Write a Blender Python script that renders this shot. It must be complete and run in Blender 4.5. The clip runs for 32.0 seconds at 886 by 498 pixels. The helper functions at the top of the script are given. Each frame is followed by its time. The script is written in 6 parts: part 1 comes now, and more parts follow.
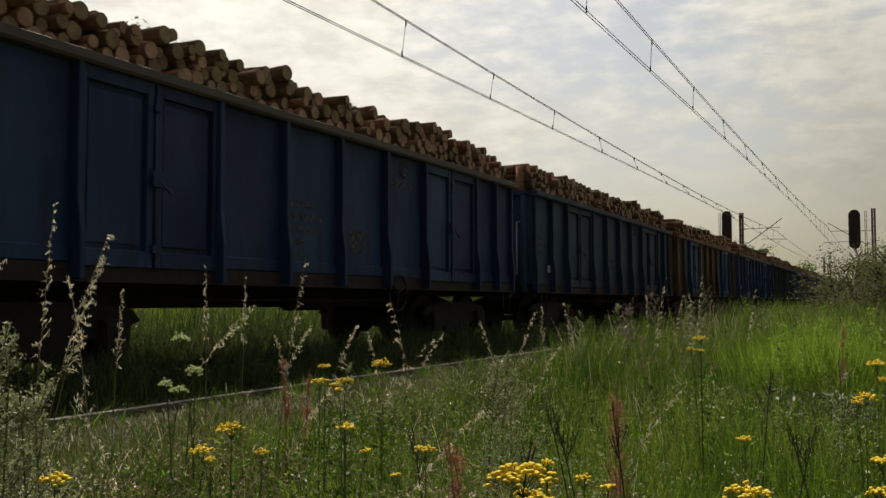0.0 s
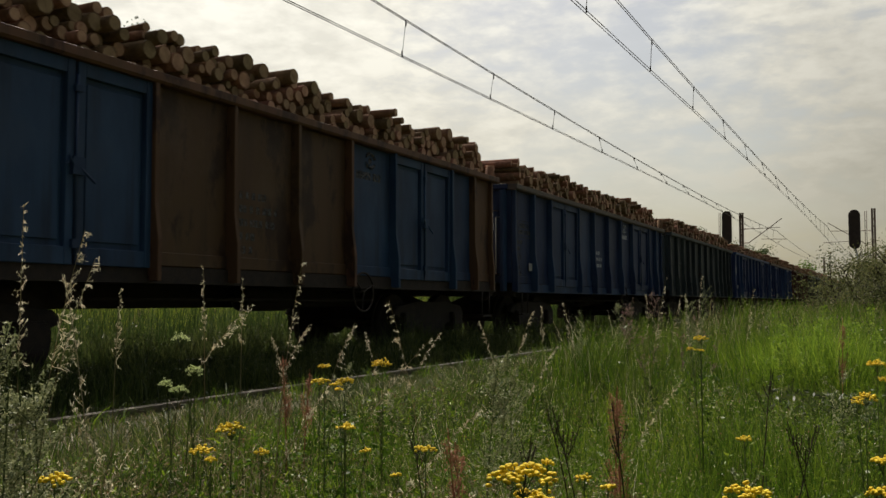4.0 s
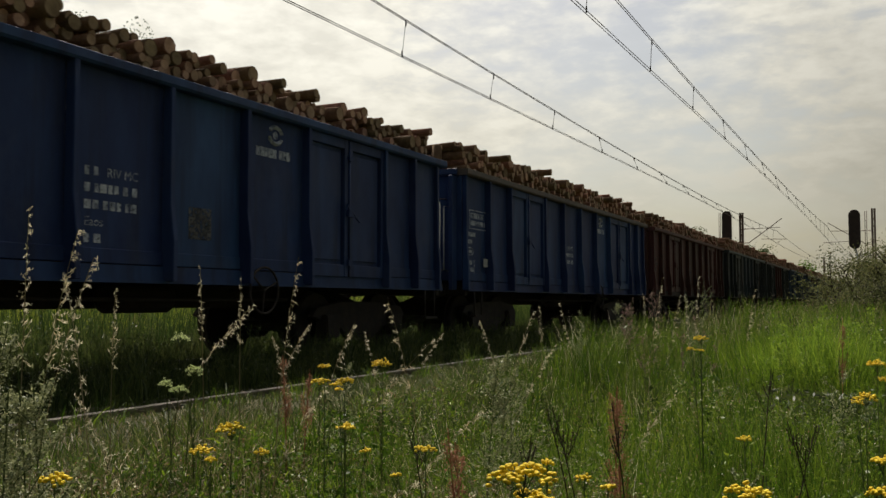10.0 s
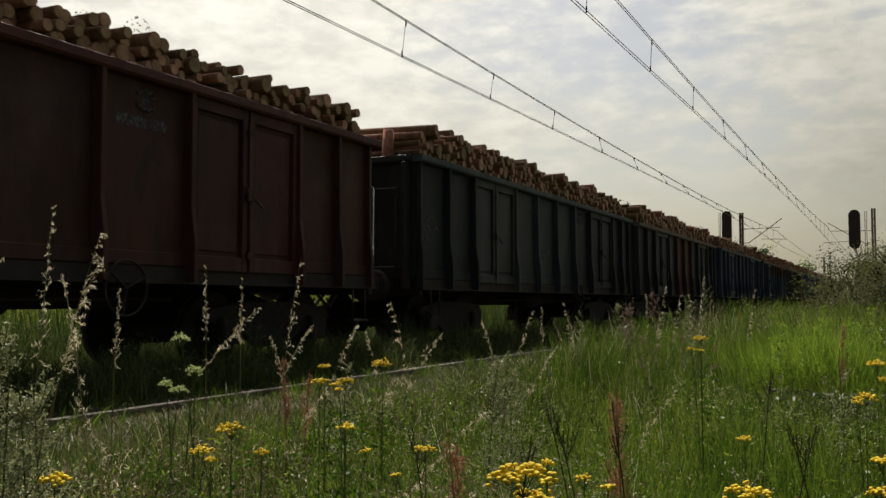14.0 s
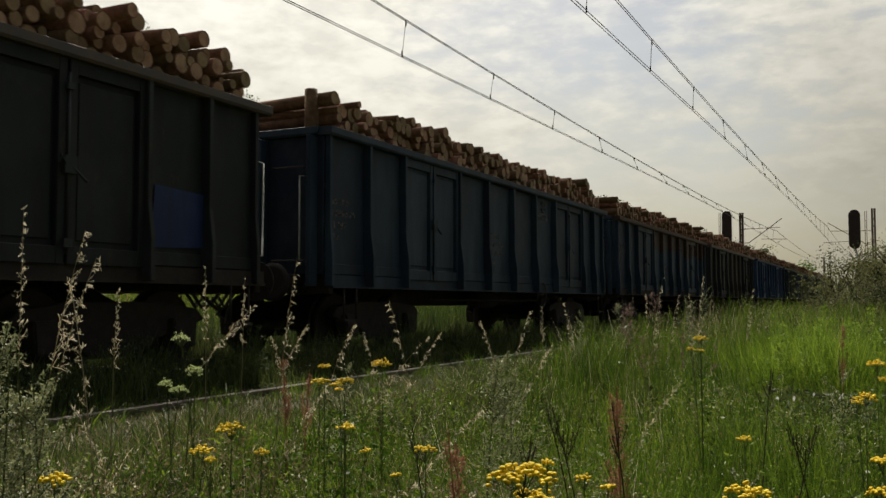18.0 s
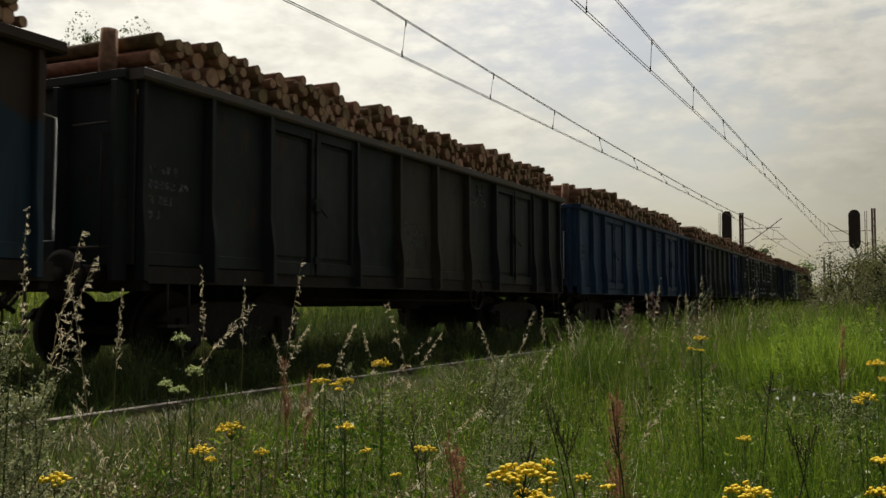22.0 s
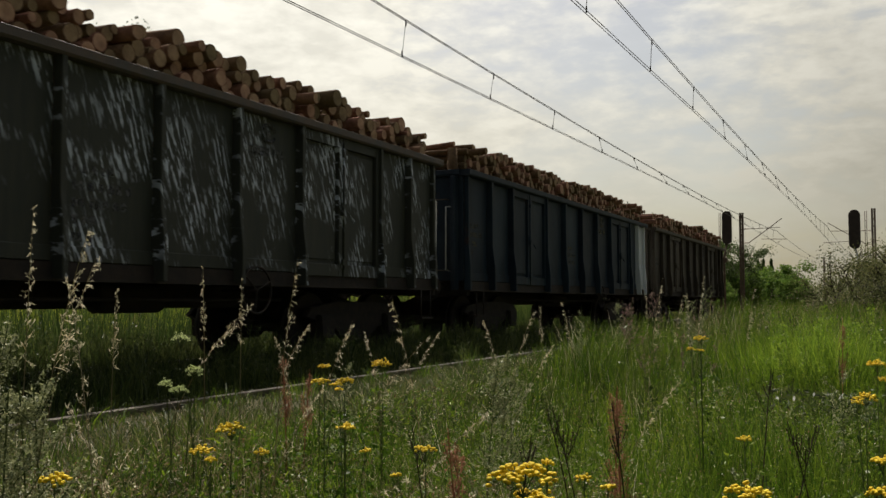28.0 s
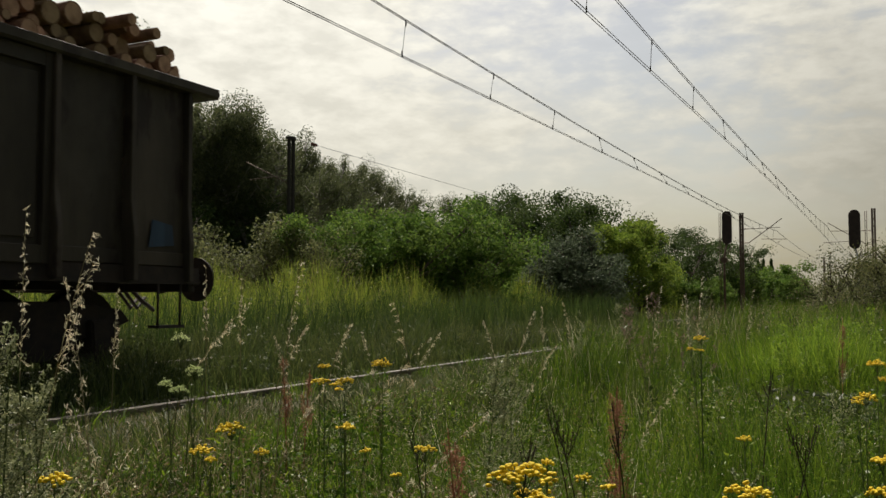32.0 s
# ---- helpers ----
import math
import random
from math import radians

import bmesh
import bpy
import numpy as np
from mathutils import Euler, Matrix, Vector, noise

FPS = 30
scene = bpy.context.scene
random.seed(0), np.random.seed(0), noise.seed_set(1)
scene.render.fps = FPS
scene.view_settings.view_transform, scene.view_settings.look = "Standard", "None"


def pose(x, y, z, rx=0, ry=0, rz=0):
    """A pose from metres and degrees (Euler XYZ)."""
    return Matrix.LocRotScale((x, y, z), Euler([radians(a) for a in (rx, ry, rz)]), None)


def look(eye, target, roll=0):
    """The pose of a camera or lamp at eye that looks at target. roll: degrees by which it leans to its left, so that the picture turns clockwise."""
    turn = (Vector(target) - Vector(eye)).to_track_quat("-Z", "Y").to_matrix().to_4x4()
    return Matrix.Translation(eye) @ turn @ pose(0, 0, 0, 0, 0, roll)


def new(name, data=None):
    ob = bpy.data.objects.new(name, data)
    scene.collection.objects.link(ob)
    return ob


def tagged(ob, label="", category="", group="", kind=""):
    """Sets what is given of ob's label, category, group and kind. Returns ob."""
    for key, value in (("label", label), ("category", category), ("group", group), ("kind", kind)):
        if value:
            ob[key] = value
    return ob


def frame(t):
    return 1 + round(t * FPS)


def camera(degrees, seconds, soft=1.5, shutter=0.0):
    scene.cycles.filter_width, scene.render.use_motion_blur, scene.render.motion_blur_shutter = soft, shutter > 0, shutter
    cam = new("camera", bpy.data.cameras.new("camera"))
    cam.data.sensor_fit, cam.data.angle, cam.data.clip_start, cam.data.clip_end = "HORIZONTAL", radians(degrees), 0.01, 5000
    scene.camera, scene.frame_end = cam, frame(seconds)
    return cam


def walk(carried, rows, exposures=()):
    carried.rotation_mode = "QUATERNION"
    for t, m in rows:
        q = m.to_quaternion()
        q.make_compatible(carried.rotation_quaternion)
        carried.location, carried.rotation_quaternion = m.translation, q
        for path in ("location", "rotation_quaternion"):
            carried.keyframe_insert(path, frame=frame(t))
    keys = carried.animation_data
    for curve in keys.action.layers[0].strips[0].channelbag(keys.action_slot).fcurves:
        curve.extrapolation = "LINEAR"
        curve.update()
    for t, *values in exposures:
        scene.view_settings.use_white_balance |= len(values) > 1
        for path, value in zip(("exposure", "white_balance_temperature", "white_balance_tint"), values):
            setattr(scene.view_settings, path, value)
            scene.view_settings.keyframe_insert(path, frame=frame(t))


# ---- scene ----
CLIP = 32.0
EYE = Vector((0.0, 0.0, 0.80))
YAW, PITCH = radians(25.89), radians(3.24)      # turned left of the track's direction, tilted up
AIM = EYE + Vector((-math.sin(YAW) * math.cos(PITCH), math.cos(YAW) * math.cos(PITCH), math.sin(PITCH)))
cam = camera(51.1, CLIP, soft=1.5, shutter=0.08)
walk(cam, [(0.0, look(EYE, AIM)), (CLIP, look(EYE, AIM))], exposures=[(0.0, 0.06), (CLIP, 0.06)])

TRACK_X, NEAR_X = -8.05, -4.45                 # centre lines of the train's track and of the nearer one


def run(t):
    """How far the train has rolled at t seconds, in metres."""
    u = t / 16.0 - 1.0
    return 122.329 * (u + 1) + 5.418 * (u * u - 1) + 1.504 * (u ** 3 + 1) + 0.30 * math.exp(-((t - 20.8) / 2.2) ** 2)


# ---- light ----
SUN_AZ, SUN_EL = radians(38.8), radians(55.0)   # left of the track's direction, above the horizon
SUN_DIR = Vector((-math.sin(SUN_AZ) * math.cos(SUN_EL), math.cos(SUN_AZ) * math.cos(SUN_EL), math.sin(SUN_EL)))
sun = new("sun", bpy.data.lights.new("sun", "SUN"))
sun.data.energy, sun.data.angle, sun.data.color = 5.0, radians(1.2), (1.0, 0.93, 0.82)
sun.matrix_world = look((0, 0, 60), Vector((0, 0, 60)) - SUN_DIR)

world = bpy.data.worlds.new("sky")
scene.world = world
world.use_nodes = True


def sky_nodes():
    nt = world.node_tree
    n, l = nt.nodes, nt.links
    n.clear()
    out, bg = n.new("ShaderNodeOutputWorld"), n.new("ShaderNodeBackground")
    sky = n.new("ShaderNodeTexSky")
    sky.sky_type, sky.sun_disc = "NISHITA", False
    sky.sun_elevation, sky.sun_rotation = SUN_EL, -SUN_AZ
    sky.air_density, sky.dust_density, sky.ozone_density = 1.0, 4.0, 1.0
    tc, mp = n.new("ShaderNodeTexCoord"), n.new("ShaderNodeMapping")
    mp.inputs["Scale"].default_value = (1.0, 1.0, 2.5)
    mp.inputs["Rotation"].default_value = (0.15, -0.1, 0.4)
    l.new(tc.outputs["Generated"], mp.inputs["Vector"])
    big, small = n.new("ShaderNodeTexNoise"), n.new("ShaderNodeTexNoise")
    for tex, scale, detail, rough, dist in ((big, 2.4, 6.0, 0.58, 0.35), (small, 21.0, 5.0, 0.56, 0.12)):
        tex.inputs["Scale"].default_value, tex.inputs["Detail"].default_value = scale, detail
        tex.inputs["Roughness"].default_value, tex.inputs["Distortion"].default_value = rough, dist
        l.new(mp.outputs["Vector"], tex.inputs["Vector"])
    add = n.new("ShaderNodeMath")
    add.operation = "MULTIPLY_ADD"
    add.inputs[1].default_value = 0.62
    l.new(small.outputs["Fac"], add.inputs[0])
    l.new(big.outputs["Fac"], add.inputs[2])
    # bright banks of cloud: one low over the train, one high over the meadow, and a clearer stretch between them
    way = n.new("ShaderNodeVectorMath")
    way.operation = "NORMALIZE"
    l.new(tc.outputs["Generated"], way.inputs[0])
    for toward, lo, hi, amount in (((-0.571, 0.787, 0.235), 0.955, 0.995, 0.21), ((-0.017, 0.954, 0.280), 0.970, 0.998, 0.20), ((-0.180, 0.957, 0.228), 0.985, 0.999, -0.06)):
        bank_dot, bank, heap = n.new("ShaderNodeVectorMath"), n.new("ShaderNodeMapRange"), n.new("ShaderNodeMath")
        bank_dot.operation, heap.operation = "DOT_PRODUCT", "ADD"
        l.new(way.outputs["Vector"], bank_dot.inputs[0])
        bank_dot.inputs[1].default_value = toward
        bank.inputs["From Min"].default_value, bank.inputs["From Max"].default_value = lo, hi
        bank.inputs["To Min"].default_value, bank.inputs["To Max"].default_value = 0.0, amount
        l.new(bank_dot.outputs["Value"], bank.inputs["Value"])
        l.new(add.outputs[0], heap.inputs[0])
        l.new(bank.outputs["Result"], heap.inputs[1])
        add = heap
    ramp = n.new("ShaderNodeValToRGB")
    ramp.color_ramp.elements[0].position, ramp.color_ramp.elements[0].color = 0.64, (0.20, 0.20, 0.20, 1)
    ramp.color_ramp.elements[1].position, ramp.color_ramp.elements[1].color = 0.92, (1, 1, 1, 1)
    l.new(add.outputs[0], ramp.inputs["Fac"])
    # thin cloud is brightest round the sun
    sep, dot = n.new("ShaderNodeVectorMath"), n.new("ShaderNodeVectorMath")
    sep.operation, dot.operation = "NORMALIZE", "DOT_PRODUCT"
    l.new(tc.outputs["Generated"], sep.inputs[0])
    l.new(sep.outputs["Vector"], dot.inputs[0])
    dot.inputs[1].default_value = SUN_DIR
    glow = n.new("ShaderNodeMapRange")
    glow.inputs["From Min"].default_value, glow.inputs["From Max"].default_value = 0.42, 1.0
    glow.inputs["To Min"].default_value, glow.inputs["To Max"].default_value = 0.05, 1.42
    l.new(dot.outputs["Value"], glow.inputs["Value"])
    cloud = n.new("ShaderNodeVectorMath")
    cloud.operation = "SCALE"
    cloud.inputs[0].default_value = (1.0, 0.966, 0.85)
    fold, ripple = n.new("ShaderNodeMapRange"), n.new("ShaderNodeMath")
    fold.inputs["From Min"].default_value, fold.inputs["From Max"].default_value = 0.36, 0.62
    fold.inputs["To Min"].default_value, fold.inputs["To Max"].default_value = 0.88, 1.09
    l.new(small.outputs["Fac"], fold.inputs["Value"])
    ripple.operation = "MULTIPLY"
    l.new(glow.outputs["Result"], ripple.inputs[0])
    l.new(fold.outputs["Result"], ripple.inputs[1])
    l.new(ripple.outputs[0], cloud.inputs["Scale"])
    dim = n.new("ShaderNodeVectorMath")
    dim.operation = "MULTIPLY"
    dim.inputs[1].default_value = (0.093, 0.091, 0.0845)
    l.new(sky.outputs["Color"], dim.inputs[0])
    mix = n.new("ShaderNodeMix")
    mix.data_type = "RGBA"
    l.new(ramp.outputs["Color"], mix.inputs["Factor"])
    l.new(dim.outputs["Vector"], mix.inputs["A"])
    l.new(cloud.outputs["Vector"], mix.inputs["B"])
    # haze that pales the sky towards the horizon
    up, low, power = n.new("ShaderNodeSeparateXYZ"), n.new("ShaderNodeMapRange"), n.new("ShaderNodeMath")
    l.new(sep.outputs["Vector"], up.inputs[0])
    low.inputs["From Min"].default_value, low.inputs["From Max"].default_value = 0.34, 0.0
    l.new(up.outputs["Z"], low.inputs["Value"])
    power.operation = "POWER"
    power.inputs[1].default_value = 1.6
    l.new(low.outputs["Result"], power.inputs[0])
    haze = n.new("ShaderNodeVectorMath")
    haze.operation = "MULTIPLY_ADD"
    haze.inputs[1].default_value = (0.17, 0.150, 0.080)
    l.new(power.outputs[0], haze.inputs[0])
    l.new(mix.outputs["Result"], haze.inputs[2])
    l.new(haze.outputs["Vector"], bg.inputs["Color"])
    bg.inputs["Strength"].default_value = 1.0
    l.new(bg.outputs["Background"], out.inputs["Surface"])


sky_nodes()

# ---- materials ----
def material(name, base, second=None, scale=6.0, rough=0.7, metal=0.0, bump=0.2, bump_scale=40.0, third=None, third_at=0.62,
             third_scale=1.4, translucent=None, island=0.0, random_tint=0.0, stretch=(1, 1, 1), specular=0.3, tilt=0.0, mask=0.0):
    """A surface with fine grain, broad patches of a second colour and stains of a third."""
    m = bpy.data.materials.new(name)
    m.use_nodes = True
    n, l = m.node_tree.nodes, m.node_tree.links
    bsdf, out = n["Principled BSDF"], n["Material Output"]
    tc, mp = n.new("ShaderNodeTexCoord"), n.new("ShaderNodeMapping")
    mp.inputs["Scale"].default_value = stretch
    info = n.new("ShaderNodeObjectInfo")
    shift = n.new("ShaderNodeVectorMath")
    shift.operation = "MULTIPLY_ADD"
    l.new(info.outputs["Random"], shift.inputs[0])
    shift.inputs[1].default_value = (37.0, 11.0, 23.0)
    l.new(tc.outputs["Object"], shift.inputs[2])
    l.new(shift.outputs["Vector"], mp.inputs["Vector"])

    def tex(s, detail=5.0, r=0.6):
        t = n.new("ShaderNodeTexNoise")
        t.inputs["Scale"].default_value, t.inputs["Detail"].default_value, t.inputs["Roughness"].default_value = s, detail, r
        l.new(mp.outputs["Vector"], t.inputs["Vector"])
        return t

    def blend(fac, a, b):
        x = n.new("ShaderNodeMix")
        x.data_type = "RGBA"
        l.new(fac, x.inputs["Factor"])
        for key, v in (("A", a), ("B", b)):
            if isinstance(v, tuple):
                x.inputs[key].default_value = (*v, 1)
            else:
                l.new(v, x.inputs[key])
        return x.outputs["Result"]

    def step(src, lo, hi):
        r = n.new("ShaderNodeMapRange")
        r.inputs["From Min"].default_value, r.inputs["From Max"].default_value = lo, hi
        l.new(src, r.inputs["Value"])
        return r.outputs["Result"]

    col = base
    if second:
        col = blend(step(tex(scale).outputs["Fac"], 0.36, 0.66), base, second)
    if third:
        t = tex(third_scale, 8.0, 0.68)
        amount = step(t.outputs["Fac"], third_at, third_at + 0.07)
        if mask:
            rot = n.new("ShaderNodeVectorRotate")
            rot.rotation_type = "X_AXIS"
            rot.inputs["Angle"].default_value = radians(tilt)
            l.new(tc.outputs["Object"], rot.inputs["Vector"])
            long = n.new("ShaderNodeVectorMath")
            long.operation = "MULTIPLY"
            long.inputs[1].default_value = stretch
            l.new(rot.outputs["Vector"], long.inputs[0])
            l.new(long.outputs["Vector"], t.inputs["Vector"])
            t.inputs["Detail"].default_value = 3.0
            broad = n.new("ShaderNodeTexNoise")
            broad.inputs["Scale"].default_value = mask
            l.new(shift.outputs["Vector"], broad.inputs["Vector"])
            times = n.new("ShaderNodeMath")
            times.operation = "MULTIPLY"
            l.new(amount, times.inputs[0])
            l.new(step(broad.outputs["Fac"], 0.47, 0.60), times.inputs[1])
            amount = times.outputs[0]
        col = blend(amount, col, third)
    if island or random_tint:
        hsv = n.new("ShaderNodeHueSaturation")
        src = n.new("ShaderNodeNewGeometry").outputs["Random Per Island"] if island else info.outputs["Random"]
        k = island or random_tint
        r = n.new("ShaderNodeMapRange")
        r.inputs["To Min"].default_value, r.inputs["To Max"].default_value = 1 - k, 1 + k
        l.new(src, r.inputs["Value"])
        l.new(r.outputs["Result"], hsv.inputs["Value"])
        r2 = n.new("ShaderNodeMapRange")
        r2.inputs["To Min"].default_value, r2.inputs["To Max"].default_value = 0.5 + k * 0.05, 0.5 - k * 0.05
        l.new(src, r2.inputs["Value"])
        l.new(r2.outputs["Result"], hsv.inputs["Hue"])
        if isinstance(col, tuple):
            hsv.inputs["Color"].default_value = (*col, 1)
        else:
            l.new(col, hsv.inputs["Color"])
        col = hsv.outputs["Color"]
    if isinstance(col, tuple):
        bsdf.inputs["Base Color"].default_value = (*col, 1)
    else:
        l.new(col, bsdf.inputs["Base Color"])
    bsdf.inputs["Roughness"].default_value, bsdf.inputs["Metallic"].default_value = rough, metal
    bsdf.inputs["Specular IOR Level"].default_value = specular
    if bump:
        b = n.new("ShaderNodeBump")
        b.inputs["Strength"].default_value, b.inputs["Distance"].default_value = bump, 0.02
        l.new(tex(bump_scale, 4.0).outputs["Fac"], b.inputs["Height"])
        l.new(b.outputs["Normal"], bsdf.inputs["Normal"])
    if translucent:
        tr, mx = n.new("ShaderNodeBsdfTranslucent"), n.new("ShaderNodeMixShader")
        mx.inputs["Fac"].default_value = translucent
        if isinstance(col, tuple):
            tr.inputs["Color"].default_value = (*col, 1)
        else:
            l.new(col, tr.inputs["Color"])
        l.new(bsdf.outputs["BSDF"], mx.inputs[1])
        l.new(tr.outputs["BSDF"], mx.inputs[2])
        l.new(mx.outputs["Shader"], out.inputs["Surface"])
    return m


def paint(name, base, worn, rust=(0.055, 0.028, 0.017), rust_at=0.60, patch=1.6):
    """Old wagon paint: faded patches, dents, rust breaking through, streaks that run down."""
    m = material(name, base, tuple(min(1.0, c * 1.35) for c in worn), scale=patch, rough=0.58, bump=0.10, bump_scale=5.0, third=rust, third_at=rust_at,
                 third_scale=2.3, stretch=(1, 1, 0.45), specular=0.25, random_tint=0.20)
    n, l = m.node_tree.nodes, m.node_tree.links
    bsdf = n["Principled BSDF"]
    col = bsdf.inputs["Base Color"].links[0].from_socket
    tc, mp, streak, ramp, mix = (n.new("ShaderNodeTexCoord"), n.new("ShaderNodeMapping"), n.new("ShaderNodeTexNoise"), n.new("ShaderNodeMapRange"), n.new("ShaderNodeMix"))
    mp.inputs["Scale"].default_value = (2.0, 5.0, 0.42)
    l.new(tc.outputs["Object"], mp.inputs["Vector"])
    l.new(mp.outputs["Vector"], streak.inputs["Vector"])
    streak.inputs["Scale"].default_value, streak.inputs["Detail"].default_value = 1.3, 6.0
    ramp.inputs["From Min"].default_value, ramp.inputs["From Max"].default_value = 0.48, 0.72
    ramp.inputs["To Max"].default_value = 0.6
    l.new(streak.outputs["Fac"], ramp.inputs["Value"])
    mix.data_type = "RGBA"
    l.new(ramp.outputs["Result"], mix.inputs["Factor"])
    l.new(col, mix.inputs["A"])
    mix.inputs["B"].default_value = (base[0] * 0.4 + 0.012, base[1] * 0.4 + 0.009, base[2] * 0.4 + 0.007, 1)
    # dust smeared over the sheets in broad pale clouds
    cloud, dust, coat = n.new("ShaderNodeTexNoise"), n.new("ShaderNodeMapRange"), n.new("ShaderNodeMix")
    info, off = n.new("ShaderNodeObjectInfo"), n.new("ShaderNodeVectorMath")
    off.operation = "MULTIPLY_ADD"
    l.new(info.outputs["Random"], off.inputs[0])
    off.inputs[1].default_value = (19.0, 31.0, 7.0)
    l.new(tc.outputs["Object"], off.inputs[2])
    l.new(off.outputs["Vector"], cloud.inputs["Vector"])
    cloud.inputs["Scale"].default_value, cloud.inputs["Detail"].default_value, cloud.inputs["Roughness"].default_value = 1.1, 9.0, 0.66
    dust.inputs["From Min"].default_value, dust.inputs["From Max"].default_value = 0.52, 0.74
    dust.inputs["To Max"].default_value = 0.42
    l.new(cloud.outputs["Fac"], dust.inputs["Value"])
    coat.data_type = "RGBA"
    l.new(dust.outputs["Result"], coat.inputs["Factor"])
    l.new(mix.outputs["Result"], coat.inputs["A"])
    coat.inputs["B"].default_value = (base[0] * 0.9 + 0.055, base[1] * 0.9 + 0.053, base[2] * 0.9 + 0.048, 1)
    l.new(coat.outputs["Result"], bsdf.inputs["Base Color"])
    return m


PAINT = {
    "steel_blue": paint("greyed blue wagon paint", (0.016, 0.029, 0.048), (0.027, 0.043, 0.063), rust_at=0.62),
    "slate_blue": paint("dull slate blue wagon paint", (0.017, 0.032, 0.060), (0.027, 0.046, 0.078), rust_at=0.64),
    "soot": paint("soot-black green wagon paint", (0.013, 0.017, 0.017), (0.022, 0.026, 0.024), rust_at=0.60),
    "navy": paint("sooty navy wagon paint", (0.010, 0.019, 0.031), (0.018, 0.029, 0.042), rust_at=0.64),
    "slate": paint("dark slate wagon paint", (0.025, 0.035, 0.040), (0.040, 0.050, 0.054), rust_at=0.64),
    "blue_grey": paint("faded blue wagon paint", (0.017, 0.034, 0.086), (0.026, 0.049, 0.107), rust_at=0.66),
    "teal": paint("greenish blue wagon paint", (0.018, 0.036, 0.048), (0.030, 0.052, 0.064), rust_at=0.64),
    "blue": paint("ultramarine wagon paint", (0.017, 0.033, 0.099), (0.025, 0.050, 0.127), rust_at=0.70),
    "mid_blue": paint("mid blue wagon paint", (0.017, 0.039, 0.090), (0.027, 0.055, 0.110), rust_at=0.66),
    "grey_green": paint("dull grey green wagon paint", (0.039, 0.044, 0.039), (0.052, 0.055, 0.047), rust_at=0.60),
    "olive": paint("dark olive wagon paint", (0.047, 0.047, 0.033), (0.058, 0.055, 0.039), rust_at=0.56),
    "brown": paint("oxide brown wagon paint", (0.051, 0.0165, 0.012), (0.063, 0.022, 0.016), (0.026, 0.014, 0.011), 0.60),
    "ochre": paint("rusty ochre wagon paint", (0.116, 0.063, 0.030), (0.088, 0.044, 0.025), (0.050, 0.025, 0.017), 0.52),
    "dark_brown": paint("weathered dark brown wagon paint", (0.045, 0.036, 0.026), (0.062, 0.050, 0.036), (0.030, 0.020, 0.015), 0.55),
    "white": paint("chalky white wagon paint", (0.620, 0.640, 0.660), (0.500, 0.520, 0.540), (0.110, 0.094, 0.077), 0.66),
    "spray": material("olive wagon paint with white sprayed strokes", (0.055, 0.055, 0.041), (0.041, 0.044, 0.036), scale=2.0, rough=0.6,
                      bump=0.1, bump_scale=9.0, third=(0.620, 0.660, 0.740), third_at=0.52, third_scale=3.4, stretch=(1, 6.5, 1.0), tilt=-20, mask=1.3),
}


def two_tone():
    """Dull blue paint whose upper part has rusted brown, with a ragged edge."""
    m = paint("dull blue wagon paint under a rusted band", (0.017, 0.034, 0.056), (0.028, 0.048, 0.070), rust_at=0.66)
    n, l = m.node_tree.nodes, m.node_tree.links
    bsdf = n["Principled BSDF"]
    col = bsdf.inputs["Base Color"].links[0].from_socket
    tc, sep, tex, add, edge, mix = (n.new("ShaderNodeTexCoord"), n.new("ShaderNodeSeparateXYZ"), n.new("ShaderNodeTexNoise"), n.new("ShaderNodeMath"),
                                    n.new("ShaderNodeMapRange"), n.new("ShaderNodeMix"))
    info, off = n.new("ShaderNodeObjectInfo"), n.new("ShaderNodeVectorMath")
    l.new(tc.outputs["Object"], sep.inputs[0])
    off.operation = "ADD"
    l.new(tc.outputs["Object"], off.inputs[0])
    l.new(info.outputs["Location"], off.inputs[1])
    l.new(off.outputs["Vector"], tex.inputs["Vector"])
    tex.inputs["Scale"].default_value, tex.inputs["Detail"].default_value = 0.9, 6.0
    add.operation = "MULTIPLY_ADD"
    add.inputs[1].default_value = 1.1
    l.new(tex.outputs["Fac"], add.inputs[0])
    l.new(sep.outputs["Z"], add.inputs[2])
    edge.inputs["From Min"].default_value, edge.inputs["From Max"].default_value = 2.93, 3.05
    l.new(add.outputs[0], edge.inputs["Value"])
    mix.data_type = "RGBA"
    l.new(edge.outputs["Result"], mix.inputs["Factor"])
    l.new(col, mix.inputs["A"])
    mix.inputs["B"].default_value = (0.052, 0.030, 0.021, 1)
    l.new(mix.outputs["Result"], bsdf.inputs["Base Color"])
    return m


PAINT["two_tone"] = two_tone()
STEEL = material("sooty underframe steel", (0.030, 0.025, 0.022), (0.050, 0.036, 0.028), scale=8, rough=0.75, metal=0.2, bump=0.3)
RIM_RUST = material("scuffed rim steel", (0.085, 0.075, 0.070), (0.12, 0.085, 0.065), scale=5, rough=0.6, bump=0.25)
RAIL_STEEL = material("rail steel", (0.085, 0.070, 0.058), (0.19, 0.165, 0.14), scale=9, rough=0.42, metal=0.45, bump=0.1)
LIGHT_STEEL = material("pale painted handrail", (0.55, 0.55, 0.52), (0.40, 0.38, 0.35), scale=20, rough=0.5, bump=0.05)
WHITE_MARK = material("worn white lettering paint", (0.58, 0.60, 0.64), (0.17, 0.19, 0.25), scale=9, rough=0.7, bump=0)
FADED_MARK = material("nearly lost lettering paint", (0.145, 0.142, 0.138), (0.045, 0.045, 0.047), scale=9, rough=0.75, bump=0)
